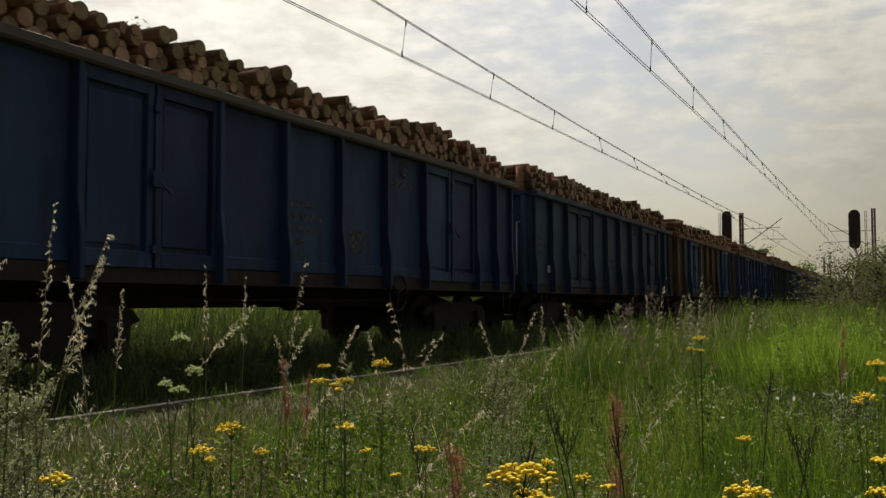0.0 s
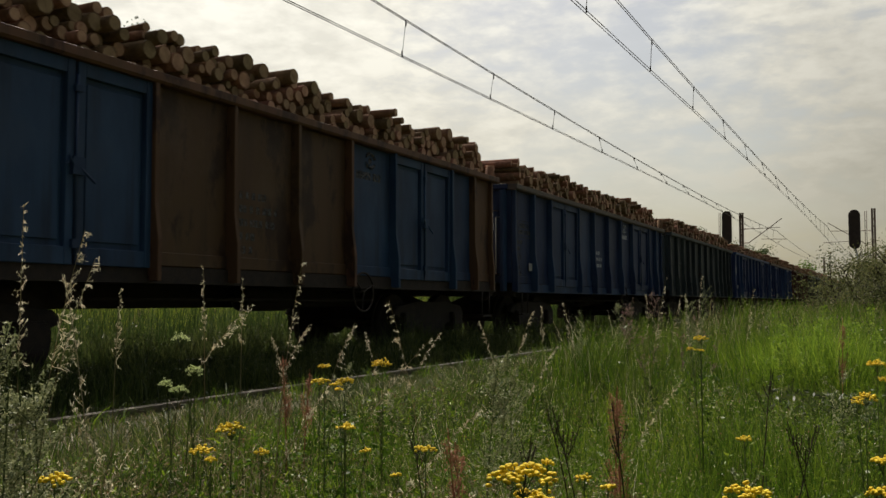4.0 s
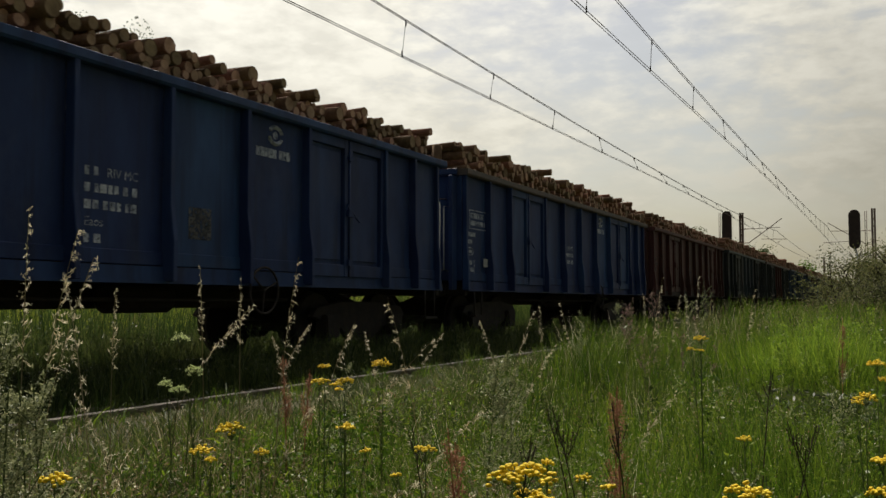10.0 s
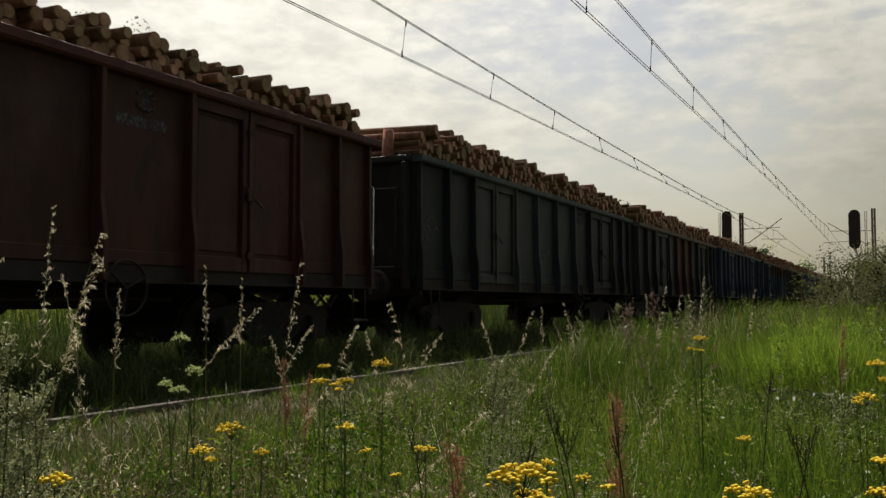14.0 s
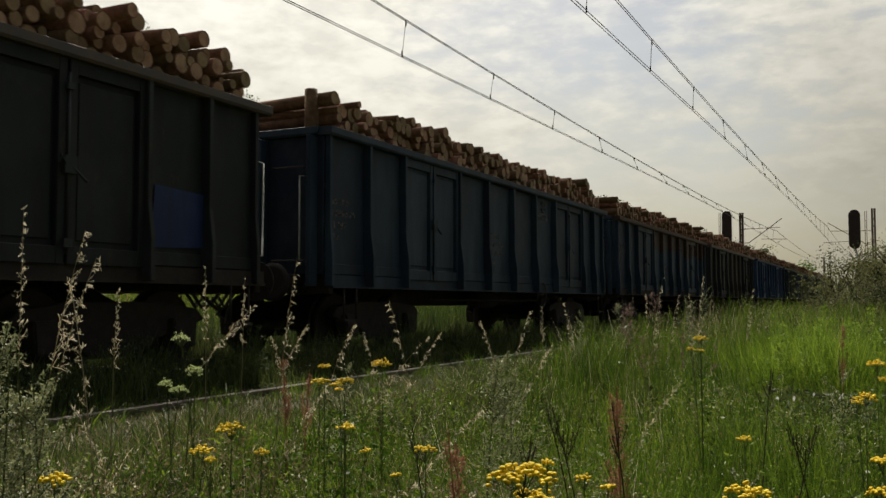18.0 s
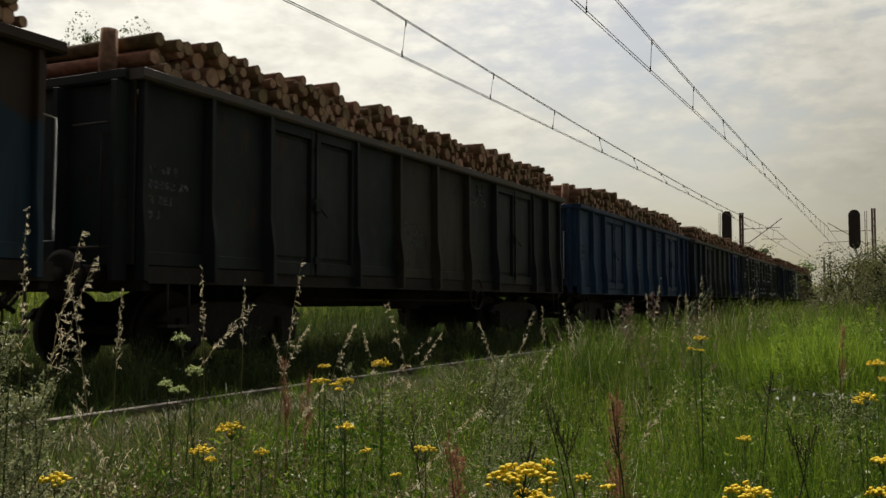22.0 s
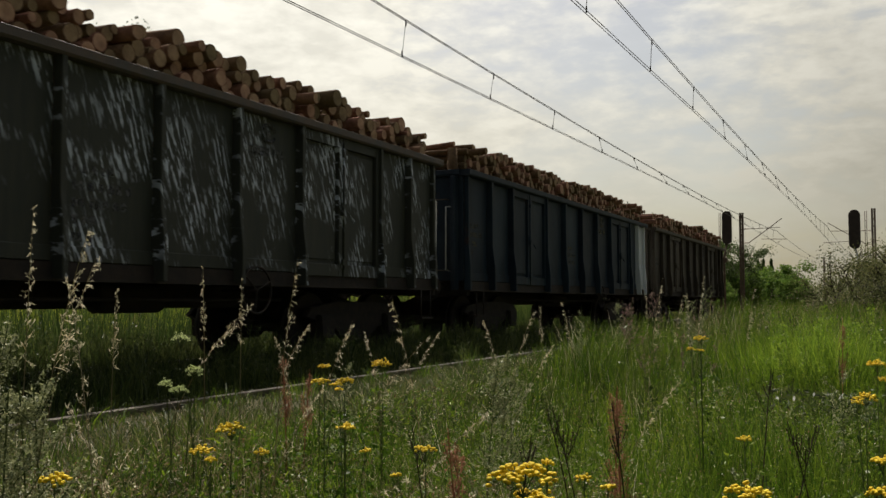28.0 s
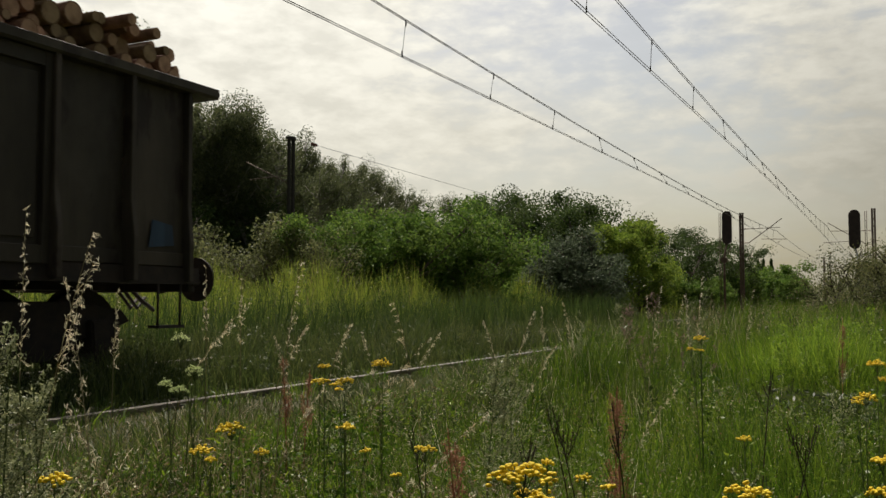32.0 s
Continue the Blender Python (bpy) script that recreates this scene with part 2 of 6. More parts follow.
YELLOW_MARK = material("worn yellow lettering paint", (0.24, 0.20, 0.09), (0.03, 0.035, 0.04), scale=7, rough=0.7, bump=0)


def worn_off(m, keep=0.5, scale=26.0):
    """Lets lettering paint flake away in small spots down to the wall behind it."""
    n, l = m.node_tree.nodes, m.node_tree.links
    tc, tex, edge, clear, mx = (n.new("ShaderNodeTexCoord"), n.new("ShaderNodeTexNoise"), n.new("ShaderNodeMapRange"), n.new("ShaderNodeBsdfTransparent"), n.new("ShaderNodeMixShader"))
    tex.inputs["Scale"].default_value, tex.inputs["Detail"].default_value = scale, 6.0
    l.new(tc.outputs["Object"], tex.inputs["Vector"])
    edge.inputs["From Min"].default_value, edge.inputs["From Max"].default_value = keep - 0.06, keep + 0.10
    l.new(tex.outputs["Fac"], edge.inputs["Value"])
    l.new(edge.outputs["Result"], mx.inputs["Fac"])
    l.new(clear.outputs["BSDF"], mx.inputs[1])
    l.new(n["Principled BSDF"].outputs["BSDF"], mx.inputs[2])
    l.new(mx.outputs["Shader"], n["Material Output"].inputs["Surface"])


worn_off(WHITE_MARK, 0.36)
worn_off(FADED_MARK, 0.44)
worn_off(YELLOW_MARK, 0.50)
BARK = material("pine bark", (0.135, 0.070, 0.040), (0.25, 0.14, 0.078), scale=9, rough=0.9, bump=0.6, bump_scale=30, random_tint=0.45)
CUT = material("sawn pine end grain", (0.46, 0.305, 0.18), (0.27, 0.165, 0.095), scale=7, rough=0.85, bump=0.25, bump_scale=60, random_tint=0.38)
WIRE = material("copper wire, sooty", (0.05, 0.05, 0.045), (0.08, 0.07, 0.06), scale=30, rough=0.5, metal=0.4, bump=0)
DARK_POST = material("tarred post", (0.022, 0.020, 0.018), (0.035, 0.030, 0.026), scale=4, rough=0.8, bump=0.2)
MAST_STEEL = material("rusty mast steel", (0.085, 0.055, 0.040), (0.13, 0.09, 0.065), scale=3, rough=0.8, bump=0.2)
SIGNAL_BLACK = material("dull black signal enamel", (0.030, 0.022, 0.020), (0.05, 0.035, 0.03), scale=3, rough=0.6, bump=0.05)
CONCRETE = material("sleeper concrete", (0.30, 0.28, 0.25), (0.40, 0.38, 0.34), scale=12, rough=0.9, bump=0.3)
INSULATOR = material("brown glazed insulator", (0.10, 0.04, 0.025), (0.14, 0.06, 0.04), scale=5, rough=0.25, bump=0)
SOIL = material("meadow soil and thatch", (0.040, 0.045, 0.018), (0.070, 0.062, 0.032), scale=1.3, rough=0.95, bump=0.9, bump_scale=18,
                third=(0.10, 0.082, 0.05), third_at=0.6, third_scale=0.25)
BALLAST = material("weedy ballast stone", (0.12, 0.105, 0.090), (0.20, 0.18, 0.155), scale=22, rough=0.95, bump=1.0, bump_scale=26)


def leafy(name, a, b, tr=0.45, island=0.42, rough=0.62, gloss=0.12):
    return material(name, a, b, scale=0.9, rough=rough, bump=0, translucent=tr, island=island, specular=gloss)


GRASS = leafy("fresh meadow grass", (0.062, 0.122, 0.009), (0.095, 0.147, 0.018), island=0.55, rough=0.48, gloss=0.30)
GRASS_BRIGHT = leafy("bright young grass", (0.115, 0.205, 0.013), (0.150, 0.222, 0.024), island=0.55, rough=0.48, gloss=0.30)
GRASS_DRY = leafy("dry meadow stalks", (0.23, 0.185, 0.095), (0.165, 0.15, 0.075), tr=0.35, island=0.55, rough=0.48, gloss=0.30)
# darker green: part of the shade beside the train is put into this colour
GRASS_SHADE = leafy("weeds darkened for shade", (0.052, 0.080, 0.018), (0.080, 0.094, 0.030), island=0.55, rough=0.48, gloss=0.30)
REED = leafy("tall reed grass", (0.175, 0.235, 0.028), (0.215, 0.250, 0.045), rough=0.48, gloss=0.30)
SEED = leafy("ripe grass panicles", (0.74, 0.68, 0.50), (0.58, 0.51, 0.34), tr=0.5, rough=0.48, gloss=0.30)
TANSY = material("tansy yellow", (0.76, 0.56, 0.012), (0.64, 0.44, 0.01), scale=80, rough=0.7, bump=0.3, bump_scale=300, island=0.12)
UMBEL = leafy("pale umbel flowers", (0.60, 0.64, 0.36), (0.44, 0.52, 0.22), tr=0.4)
SORREL = leafy("red sorrel seed", (0.31, 0.155, 0.092), (0.24, 0.12, 0.07), tr=0.5)
WITHERED = leafy("withered brown leaves", (0.24, 0.165, 0.10), (0.17, 0.115, 0.065), tr=0.4)
STEM = leafy("green plant stem", (0.060, 0.095, 0.025), (0.085, 0.105, 0.035), tr=0.2, rough=0.48, gloss=0.30)
STEM_DARK = leafy("dark dead stem", (0.040, 0.032, 0.020), (0.06, 0.05, 0.03), tr=0.05)
PINKISH = leafy("faded pink willowherb heads", (0.30, 0.17, 0.17), (0.26, 0.20, 0.15), tr=0.3)
MUGWORT = leafy("grey green mugwort leaves", (0.29, 0.31, 0.16), (0.21, 0.23, 0.11), tr=0.35, rough=0.48, gloss=0.30)
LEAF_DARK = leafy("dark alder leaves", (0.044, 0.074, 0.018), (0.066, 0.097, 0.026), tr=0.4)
LEAF_MID = leafy("hedge leaves", (0.092, 0.165, 0.026), (0.130, 0.195, 0.040), tr=0.45)
LEAF_BRIGHT = leafy("sunlit maple leaves", (0.140, 0.215, 0.024), (0.180, 0.240, 0.040), tr=0.5)
LEAF_GREY = leafy("willow leaves, silvery beneath", (0.075, 0.105, 0.055), (0.115, 0.140, 0.085), tr=0.3)
LEAF_OLIVE = leafy("olive twiggy leaves", (0.110, 0.125, 0.046), (0.160, 0.170, 0.075), tr=0.4)
LEAF_TWIG = leafy("dull twiggy leaves", (0.080, 0.094, 0.034), (0.125, 0.128, 0.052), tr=0.45)
YOUNG = leafy("lime green young shoots", (0.15, 0.25, 0.02), (0.185, 0.27, 0.032), tr=0.6, rough=0.48, gloss=0.30)
LEAF_BIRCH = leafy("birch leaves", (0.085, 0.104, 0.045), (0.125, 0.140, 0.064), tr=0.45)
TRUNK = material("grey brown tree bark", (0.085, 0.068, 0.050), (0.13, 0.11, 0.085), scale=9, rough=0.95, bump=0.8)
TRUNK_BIRCH = material("birch bark", (0.34, 0.32, 0.28), (0.14, 0.12, 0.10), scale=7, rough=0.9, bump=0.4)

# ---- building helpers ----
class Shape:
    """Gathers tubes, boxes and leaves, then becomes one mesh."""

    def __init__(self):
        self.v, self.f, self.m, self.smooth = [], [], [], []

    def box(self, x0, x1, y0, y1, z0, z1, mat=0):
        k = len(self.v)
        self.v += [(x, y, z) for z in (z0, z1) for y in (y0, y1) for x in (x0, x1)]
        for q in ((0, 2, 3, 1), (4, 5, 7, 6), (0, 1, 5, 4), (2, 6, 7, 3), (0, 4, 6, 2), (1, 3, 7, 5)):
            self.f.append([k + i for i in q])
            self.m.append(mat)
            self.smooth.append(False)
        return self

    def prism(self, outline, axis, a, b, mat=0):
        """An outline of 2D points drawn out along an axis (0, 1, 2) from a to b."""
        k, n = len(self.v), len(outline)
        for d in (a, b):
            for p, q in outline:
                self.v.append([(d, p, q), (p, d, q), (p, q, d)][axis])
        self.f.append(list(range(k, k + n))[::-1])
        self.f.append(list(range(k + n, k + 2 * n)))
        for i in range(n):
            j = (i + 1) % n
            self.f.append([k + i, k + j, k + n + j, k + n + i])
        self.m += [mat] * (n + 2)
        self.smooth += [False] * (n + 2)
        return self

    def tube(self, points, radii, sides=8, mat=0, cap=True, cap_mat=None):
        pts = [Vector(p) for p in points]
        if not isinstance(radii, (list, tuple)):
            radii = [radii] * len(pts)
        k = len(self.v)
        for i, p in enumerate(pts):
            d = (pts[min(i + 1, len(pts) - 1)] - pts[max(i - 1, 0)]).normalized()
            u = d.cross(Vector((0, 0, 1)) if abs(d.z) < 0.9 else Vector((1, 0, 0))).normalized()
            w = u.cross(d)
            for s in range(sides):
                a = 2 * math.pi * s / sides
                self.v.append(tuple(p + (u * math.cos(a) + w * math.sin(a)) * radii[i]))
        for i in range(len(pts) - 1):
            for s in range(sides):
                t = (s + 1) % sides
                self.f.append([k + i * sides + s, k + i * sides + t, k + (i + 1) * sides + t, k + (i + 1) * sides + s])
                self.m.append(mat)
                self.smooth.append(sides > 5)
        if cap:
            last = k + (len(pts) - 1) * sides
            self.f += [list(range(k, k + sides))[::-1], list(range(last, last + sides))]
            self.m += [mat if cap_mat is None else cap_mat] * 2
            self.smooth += [False] * 2
        return self

    def ring(self, centre, radius, thick, axis=0, sides=24, half=0.07):
        """A solid wheel-like disc with its axle along the axis."""
        c = Vector(centre)
        d = Vector([1 if i == axis else 0 for i in range(3)])
        return self.tube([c - d * half, c + d * half], radius, sides)

    def mesh(self, name, mats=()):
        me = bpy.data.meshes.new(name)
        me.from_pydata(self.v, [], self.f)
        me.polygons.foreach_set("material_index", self.m)
        me.polygons.foreach_set("use_smooth", self.smooth)
        for m in mats or (None,):
            me.materials.append(m)
        me.update()
        return me


def rounded(me, width=0.012, segments=1):
    """Bevels the sharp edges of a small mesh."""
    bm = bmesh.new()
    bm.from_mesh(me)
    bmesh.ops.remove_doubles(bm, verts=bm.verts, dist=1e-5)
    edges = [e for e in bm.edges if len(e.link_faces) == 2 and e.calc_face_angle(0) > 0.6]
    bmesh.ops.bevel(bm, geom=edges, offset=width, segments=segments, affect="EDGES", clamp_overlap=True)
    bm.to_mesh(me)
    bm.free()
    return me


def piece(name, me, mat, parent, m=None, label=""):
    """One mesh object under a thing or a part, in that thing's space, with its own material."""
    ob = new(name, me)
    ob.parent = parent
    if m is not None:
        ob.matrix_basis = m
    if mat is not None:
        ob.material_slots[0].link = "OBJECT"
        ob.material_slots[0].material = mat
    if label:
        tagged(ob, label)
    return ob


def root(name, m, label, category, group="", kind=""):
    ob = new(name)
    ob.empty_display_size = 0.2
    ob.matrix_basis = m
    return tagged(ob, label, category, group, kind)


def quads(name, verts, mat, per=4):
    """A mesh of many separate faces of `per` corners, from one array of corners."""
    n = len(verts) // per
    me = bpy.data.meshes.new(name)
    me.vertices.add(len(verts))
    me.vertices.foreach_set("co", np.asarray(verts, dtype=np.float32).ravel())
    me.loops.add(n * per)
    me.loops.foreach_set("vertex_index", np.arange(n * per, dtype=np.int32))
    me.polygons.add(n)
    me.polygons.foreach_set("loop_start", np.arange(0, n * per, per, dtype=np.int32))
    me.materials.append(mat)
    me.update(calc_edges=True)
    return me


def blades(name, x, y, z, height, width, lean, mat, rng, segs=3):
    """Many tapering, bending blades of grass, as one mesh."""
    n = len(x)
    az, face = rng.uniform(0, 2 * np.pi, n), rng.uniform(0, np.pi, n)
    steps = np.linspace(0, 1, segs + 1)
    verts = np.zeros((n, segs + 1, 2, 3), dtype=np.float32)
    for i, s in enumerate(steps):
        bend = lean * height * s ** 2
        cx, cy = x + np.cos(az) * bend, y + np.sin(az) * bend
        cz = z + height * (s - 0.25 * lean * s ** 2)
        w = width * (1 - s) ** 0.7 * 0.5 + width * 0.04
        for side, k in ((0, -1), (1, 1)):
            verts[:, i, side, 0] = cx + k * w * np.cos(face)
            verts[:, i, side, 1] = cy + k * w * np.sin(face)
            verts[:, i, side, 2] = cz
    idx = np.arange(n * (segs + 1) * 2, dtype=np.int32).reshape(n, segs + 1, 2)
    faces = np.stack([idx[:, :-1, 0], idx[:, :-1, 1], idx[:, 1:, 1], idx[:, 1:, 0]], axis=-1).reshape(-1, 4)
    me = bpy.data.meshes.new(name)
    me.vertices.add(verts.size // 3)
    me.vertices.foreach_set("co", verts.ravel())
    me.loops.add(faces.size)
    me.loops.foreach_set("vertex_index", faces.ravel())
    me.polygons.add(len(faces))
    me.polygons.foreach_set("loop_start", np.arange(0, faces.size, 4, dtype=np.int32))
    me.materials.append(mat)
    me.update(calc_edges=True)
    return me


def leaf_array(centres, size, rng, droop=0.0, broad=0.28):
    """Pointed four-cornered leaves, turned at random, round the given centres."""
    n = len(centres)
    d = rng.normal(size=(n, 3))
    d[:, 2] -= droop
    d /= np.linalg.norm(d, axis=1)[:, None]
    s = np.cross(d, rng.normal(size=(n, 3)))
    s /= np.linalg.norm(s, axis=1)[:, None]
    k = (size * rng.uniform(0.6, 1.3, n))[:, None]
    v = np.stack([centres - d * k * 0.5, centres + s * k * broad, centres + d * k * 0.5, centres - s * k * broad], axis=1)
    return v.reshape(-1, 3)


def smooth01(a, b, v):
    s = np.clip((v - a) / (b - a), 0, 1)
    return s * s * (3 - 2 * s)


def ground_z(x, y):
    """The lie of the land: two low track beds between a meadow and a reedy strip."""
    x, y = np.asarray(x, dtype=float), np.asarray(y, dtype=float)
    bed = smooth01(-12.2, -10.9, x) * (1 - smooth01(-2.9, -1.6, x))
    wave = 0.05 * np.sin(x * 0.9 + 1.3) * np.sin(y * 0.53) + 0.03 * np.sin(x * 2.3 + y * 1.7)
    far = 0.5 * smooth01(6, 30, x) * np.sin(y * 0.05)
    humus = 0.14 * smooth01(-6.4, -5.9, x) * (1 - smooth01(-3.0, -2.4, x))
    return -0.47 + 0.27 * bed + humus + wave * (1 - 0.8 * bed) + far * 0.3

# ---- the ground and the tracks ----
def build_ground():
    xs = sorted({*np.round(np.arange(-16, 6.01, 0.35), 3), *np.round(np.arange(-60, -16, 3.0), 3), *np.round(np.arange(7, 60, 3.0), 3),
                 -3500, -1500, -700, -350, -180, -100, 100, 180, 350, 700, 1500, 3500})
    ys = sorted({*np.round(np.arange(-4, 30, 0.5), 3), *np.round(np.arange(30, 120, 3.0), 3), -3500, -1500, -600, -200, -80, -40, -20, -10,
                 140, 180, 250, 400, 700, 1500, 3500})
    gx, gy = np.meshgrid(xs, ys)
    gz = ground_z(gx, gy)
    nx, ny = len(xs), len(ys)
    v = np.stack([gx, gy, gz], axis=-1).reshape(-1, 3).tolist()
    f = [[j * nx + i, j * nx + i + 1, (j + 1) * nx + i + 1, (j + 1) * nx + i] for j in range(ny - 1) for i in range(nx - 1)]
    me = bpy.data.meshes.new("ground")
    me.from_pydata(v, [], f)
    me.polygons.foreach_set("use_smooth", [True] * len(f))
    me.materials.append(SOIL)
    tagged(new("ground", me), "flat meadow soil under grass and weeds", "ground", kind="structure")


def build_track(x, name, label, ballast=True):
    base = root(name, pose(x, 0, 0), label, "track", "railway tracks", "structure")
    if ballast:
        bed = Shape().prism([(-1.75, -0.30), (-1.25, -0.175), (1.25, -0.175), (1.75, -0.30)], 1, -60, 420)
        piece("ballast", bed.mesh("ballast", [BALLAST]), None, base)
    half = [(-0.0625, -0.155), (0.0625, -0.155), (0.0625, -0.140), (0.012, -0.120), (0.010, -0.042), (0.034, -0.030), (0.034, -0.006), (0.026, 0.0),
            (-0.026, 0.0), (-0.034, -0.006), (-0.034, -0.030), (-0.010, -0.042), (-0.012, -0.120), (-0.0625, -0.140)]
    rail = Shape().prism(half, 1, -60, 420).mesh("rail", [RAIL_STEEL])
    for side in (-0.752, 0.752):
        piece("rail", rail, None, base, pose(side, 0, 0))
    sl = Shape().prism([(-0.13, -0.27), (0.13, -0.27), (0.10, -0.162), (-0.10, -0.162)], 0, -1.25, 1.25)
    sl = rounded(sl.mesh("sleeper", [CONCRETE]), 0.01)
    for i in range(110):
        piece("sleeper", sl, None, base, pose(0, -2 + 0.6 * i, 0))
    return base


# ---- overhead line ----
def build_wire(x, z, name, label, near_y, step, count, lift, gap, stagger):
    """A contact pair hung by droppers from a sagging messenger pair."""
    def messenger(y):
        u = ((y - 4.0) % 72.0) / 36.0 - 1.0
        return z + gap + lift * u * u
    base = root(name, pose(x, 0, 0), label, "overhead line", "overhead lines", "structure")
    for dx in (-0.030, 0.030):
        s = Shape()
        s.tube([(dx + stagger * math.sin((y - 24) * 0.068), y, z) for y in range(-20, 461, 4)], 0.0075, 6)
        piece("contact_wire", s.mesh("contact wire", [WIRE]), None, base)
        s = Shape()
        s.tube([(dx * 0.7, y, messenger(y)) for y in range(-20, 461, 3)], 0.008, 6)
        piece("messenger_wire", s.mesh("messenger wire", [WIRE]), None, base)
    for i in range(count):
        y = near_y + step * i
        cx, top, skew = stagger * math.sin((y - 24) * 0.068), messenger(y), 0.13 * ((i * 7) % 5 - 2) / 2
        s = Shape().tube([(cx, y - skew, z), (0, y, top)], 0.006, 4)
        s.tube([(cx, y - skew, z - 0.01), (cx, y - skew, z + 0.10)], 0.016, 5)
        s.tube([(0, y, top - 0.11), (0, y, top + 0.01)], 0.015, 5)
        piece("dropper", s.mesh("dropper", [WIRE]), None, base)


def mast(x, y, top, reach, label, arm_z=6.55, wire_z=5.42):
    """A lattice mast of two channels with a hinged cantilever towards its track."""
    b = float(ground_z(x, y))
    base = root("catenary_mast", pose(x, y, 0), label, "mast", "overhead line masts")
    for dx in (-0.095, 0.095):
        s = Shape().prism([(dx - 0.075, -0.10), (dx + 0.075, -0.10), (dx + 0.075, 0.10), (dx - 0.075, 0.10)], 2, b - 0.1, top)
        piece("channel", s.mesh("mast channel", [MAST_STEEL]), None, base)
    s = Shape()
    for i in range(14):
        z = b + 0.5 + i * (top - b - 0.8) / 14
        s.box(-0.09, 0.09, -0.108, -0.094, z, z + 0.07).box(-0.09, 0.09, 0.094, 0.108, z, z + 0.07)
    piece("batten", s.mesh("mast battens", [MAST_STEEL]), None, base)
    s = Shape().box(-0.3, 0.3, -0.3, 0.3, b - 0.2, b + 0.25)
    piece("footing", s.mesh("mast footing", [CONCRETE]), None, base)
    k = 1 if reach > 0 else -1
    s = Shape().tube([(k * 0.55, 0, wire_z + 0.02), (reach + k * 0.35, 0, arm_z + 0.75)], 0.035, 6)
    s.tube([(k * 0.55, 0, arm_z), (reach + k * 0.2, 0, arm_z + 0.05)], 0.026, 6)
    s.tube([(reach * 0.55, 0, wire_z + 0.30), (reach + k * 0.7, 0, wire_z + 0.24)], 0.022, 6)
    s.tube([(reach + k * 0.3, 0, wire_z + 0.24), (reach, 0, wire_z)], 0.018, 6)
    piece("cantilever", s.mesh("cantilever", [MAST_STEEL]), None, base)
    for z in (wire_z + 0.02, arm_z):
        s = Shape()
        for i in range(5):
            s.tube([(k * (0.14 + 0.085 * i), 0, z), (k * (0.18 + 0.085 * i), 0, z)], [0.075, 0.05], 10)
        piece("insulator", s.mesh("insulator", [INSULATOR]), None, base)
    return base


def feeder_mast():
    """The twin-post mast beyond the scrub with a line from its head."""
    x, y, top = -23.4, 33.1, 7.85
    base = root("feeder_mast", pose(x, y, 0), "tall dark twin-post mast standing among the birches", "mast", "overhead line masts")
    for dy in (-0.15, 0.15):
        s = Shape().box(-0.06, 0.06, dy - 0.055, dy + 0.055, -0.7, top)
        piece("post", s.mesh("post", [DARK_POST]), None, base)
    s = Shape().box(-0.10, 0.10, -0.24, 0.24, top, top + 0.10)
    piece("cap", s.mesh("cap", [DARK_POST]), None, base)
    s = Shape().tube([(-0.1, 0, 5.9), (-2.4, 0, 7.0)], 0.03, 6).tube([(-0.1, 0, 6.3), (-2.2, 0, 6.2)], 0.02, 6)
    piece("cantilever", s.mesh("cantilever", [MAST_STEEL]), None, base)
    s = Shape().tube([(0, 0.25 + i * 6.0, top + 0.05 - 0.30 * math.sin(math.pi * min(i / 12.0, 1))) for i in range(13)], 0.011, 4)
    piece("feeder_wire", s.mesh("feeder wire", [WIRE]), None, base)
    s = Shape()
    for i in range(4):
        s.tube([(0, 1.6 + 0.11 * i, top + 0.03), (0, 1.65 + 0.11 * i, top + 0.03)], [0.075, 0.05], 8)
    piece("insulator", s.mesh("insulator", [INSULATOR]), None, base)


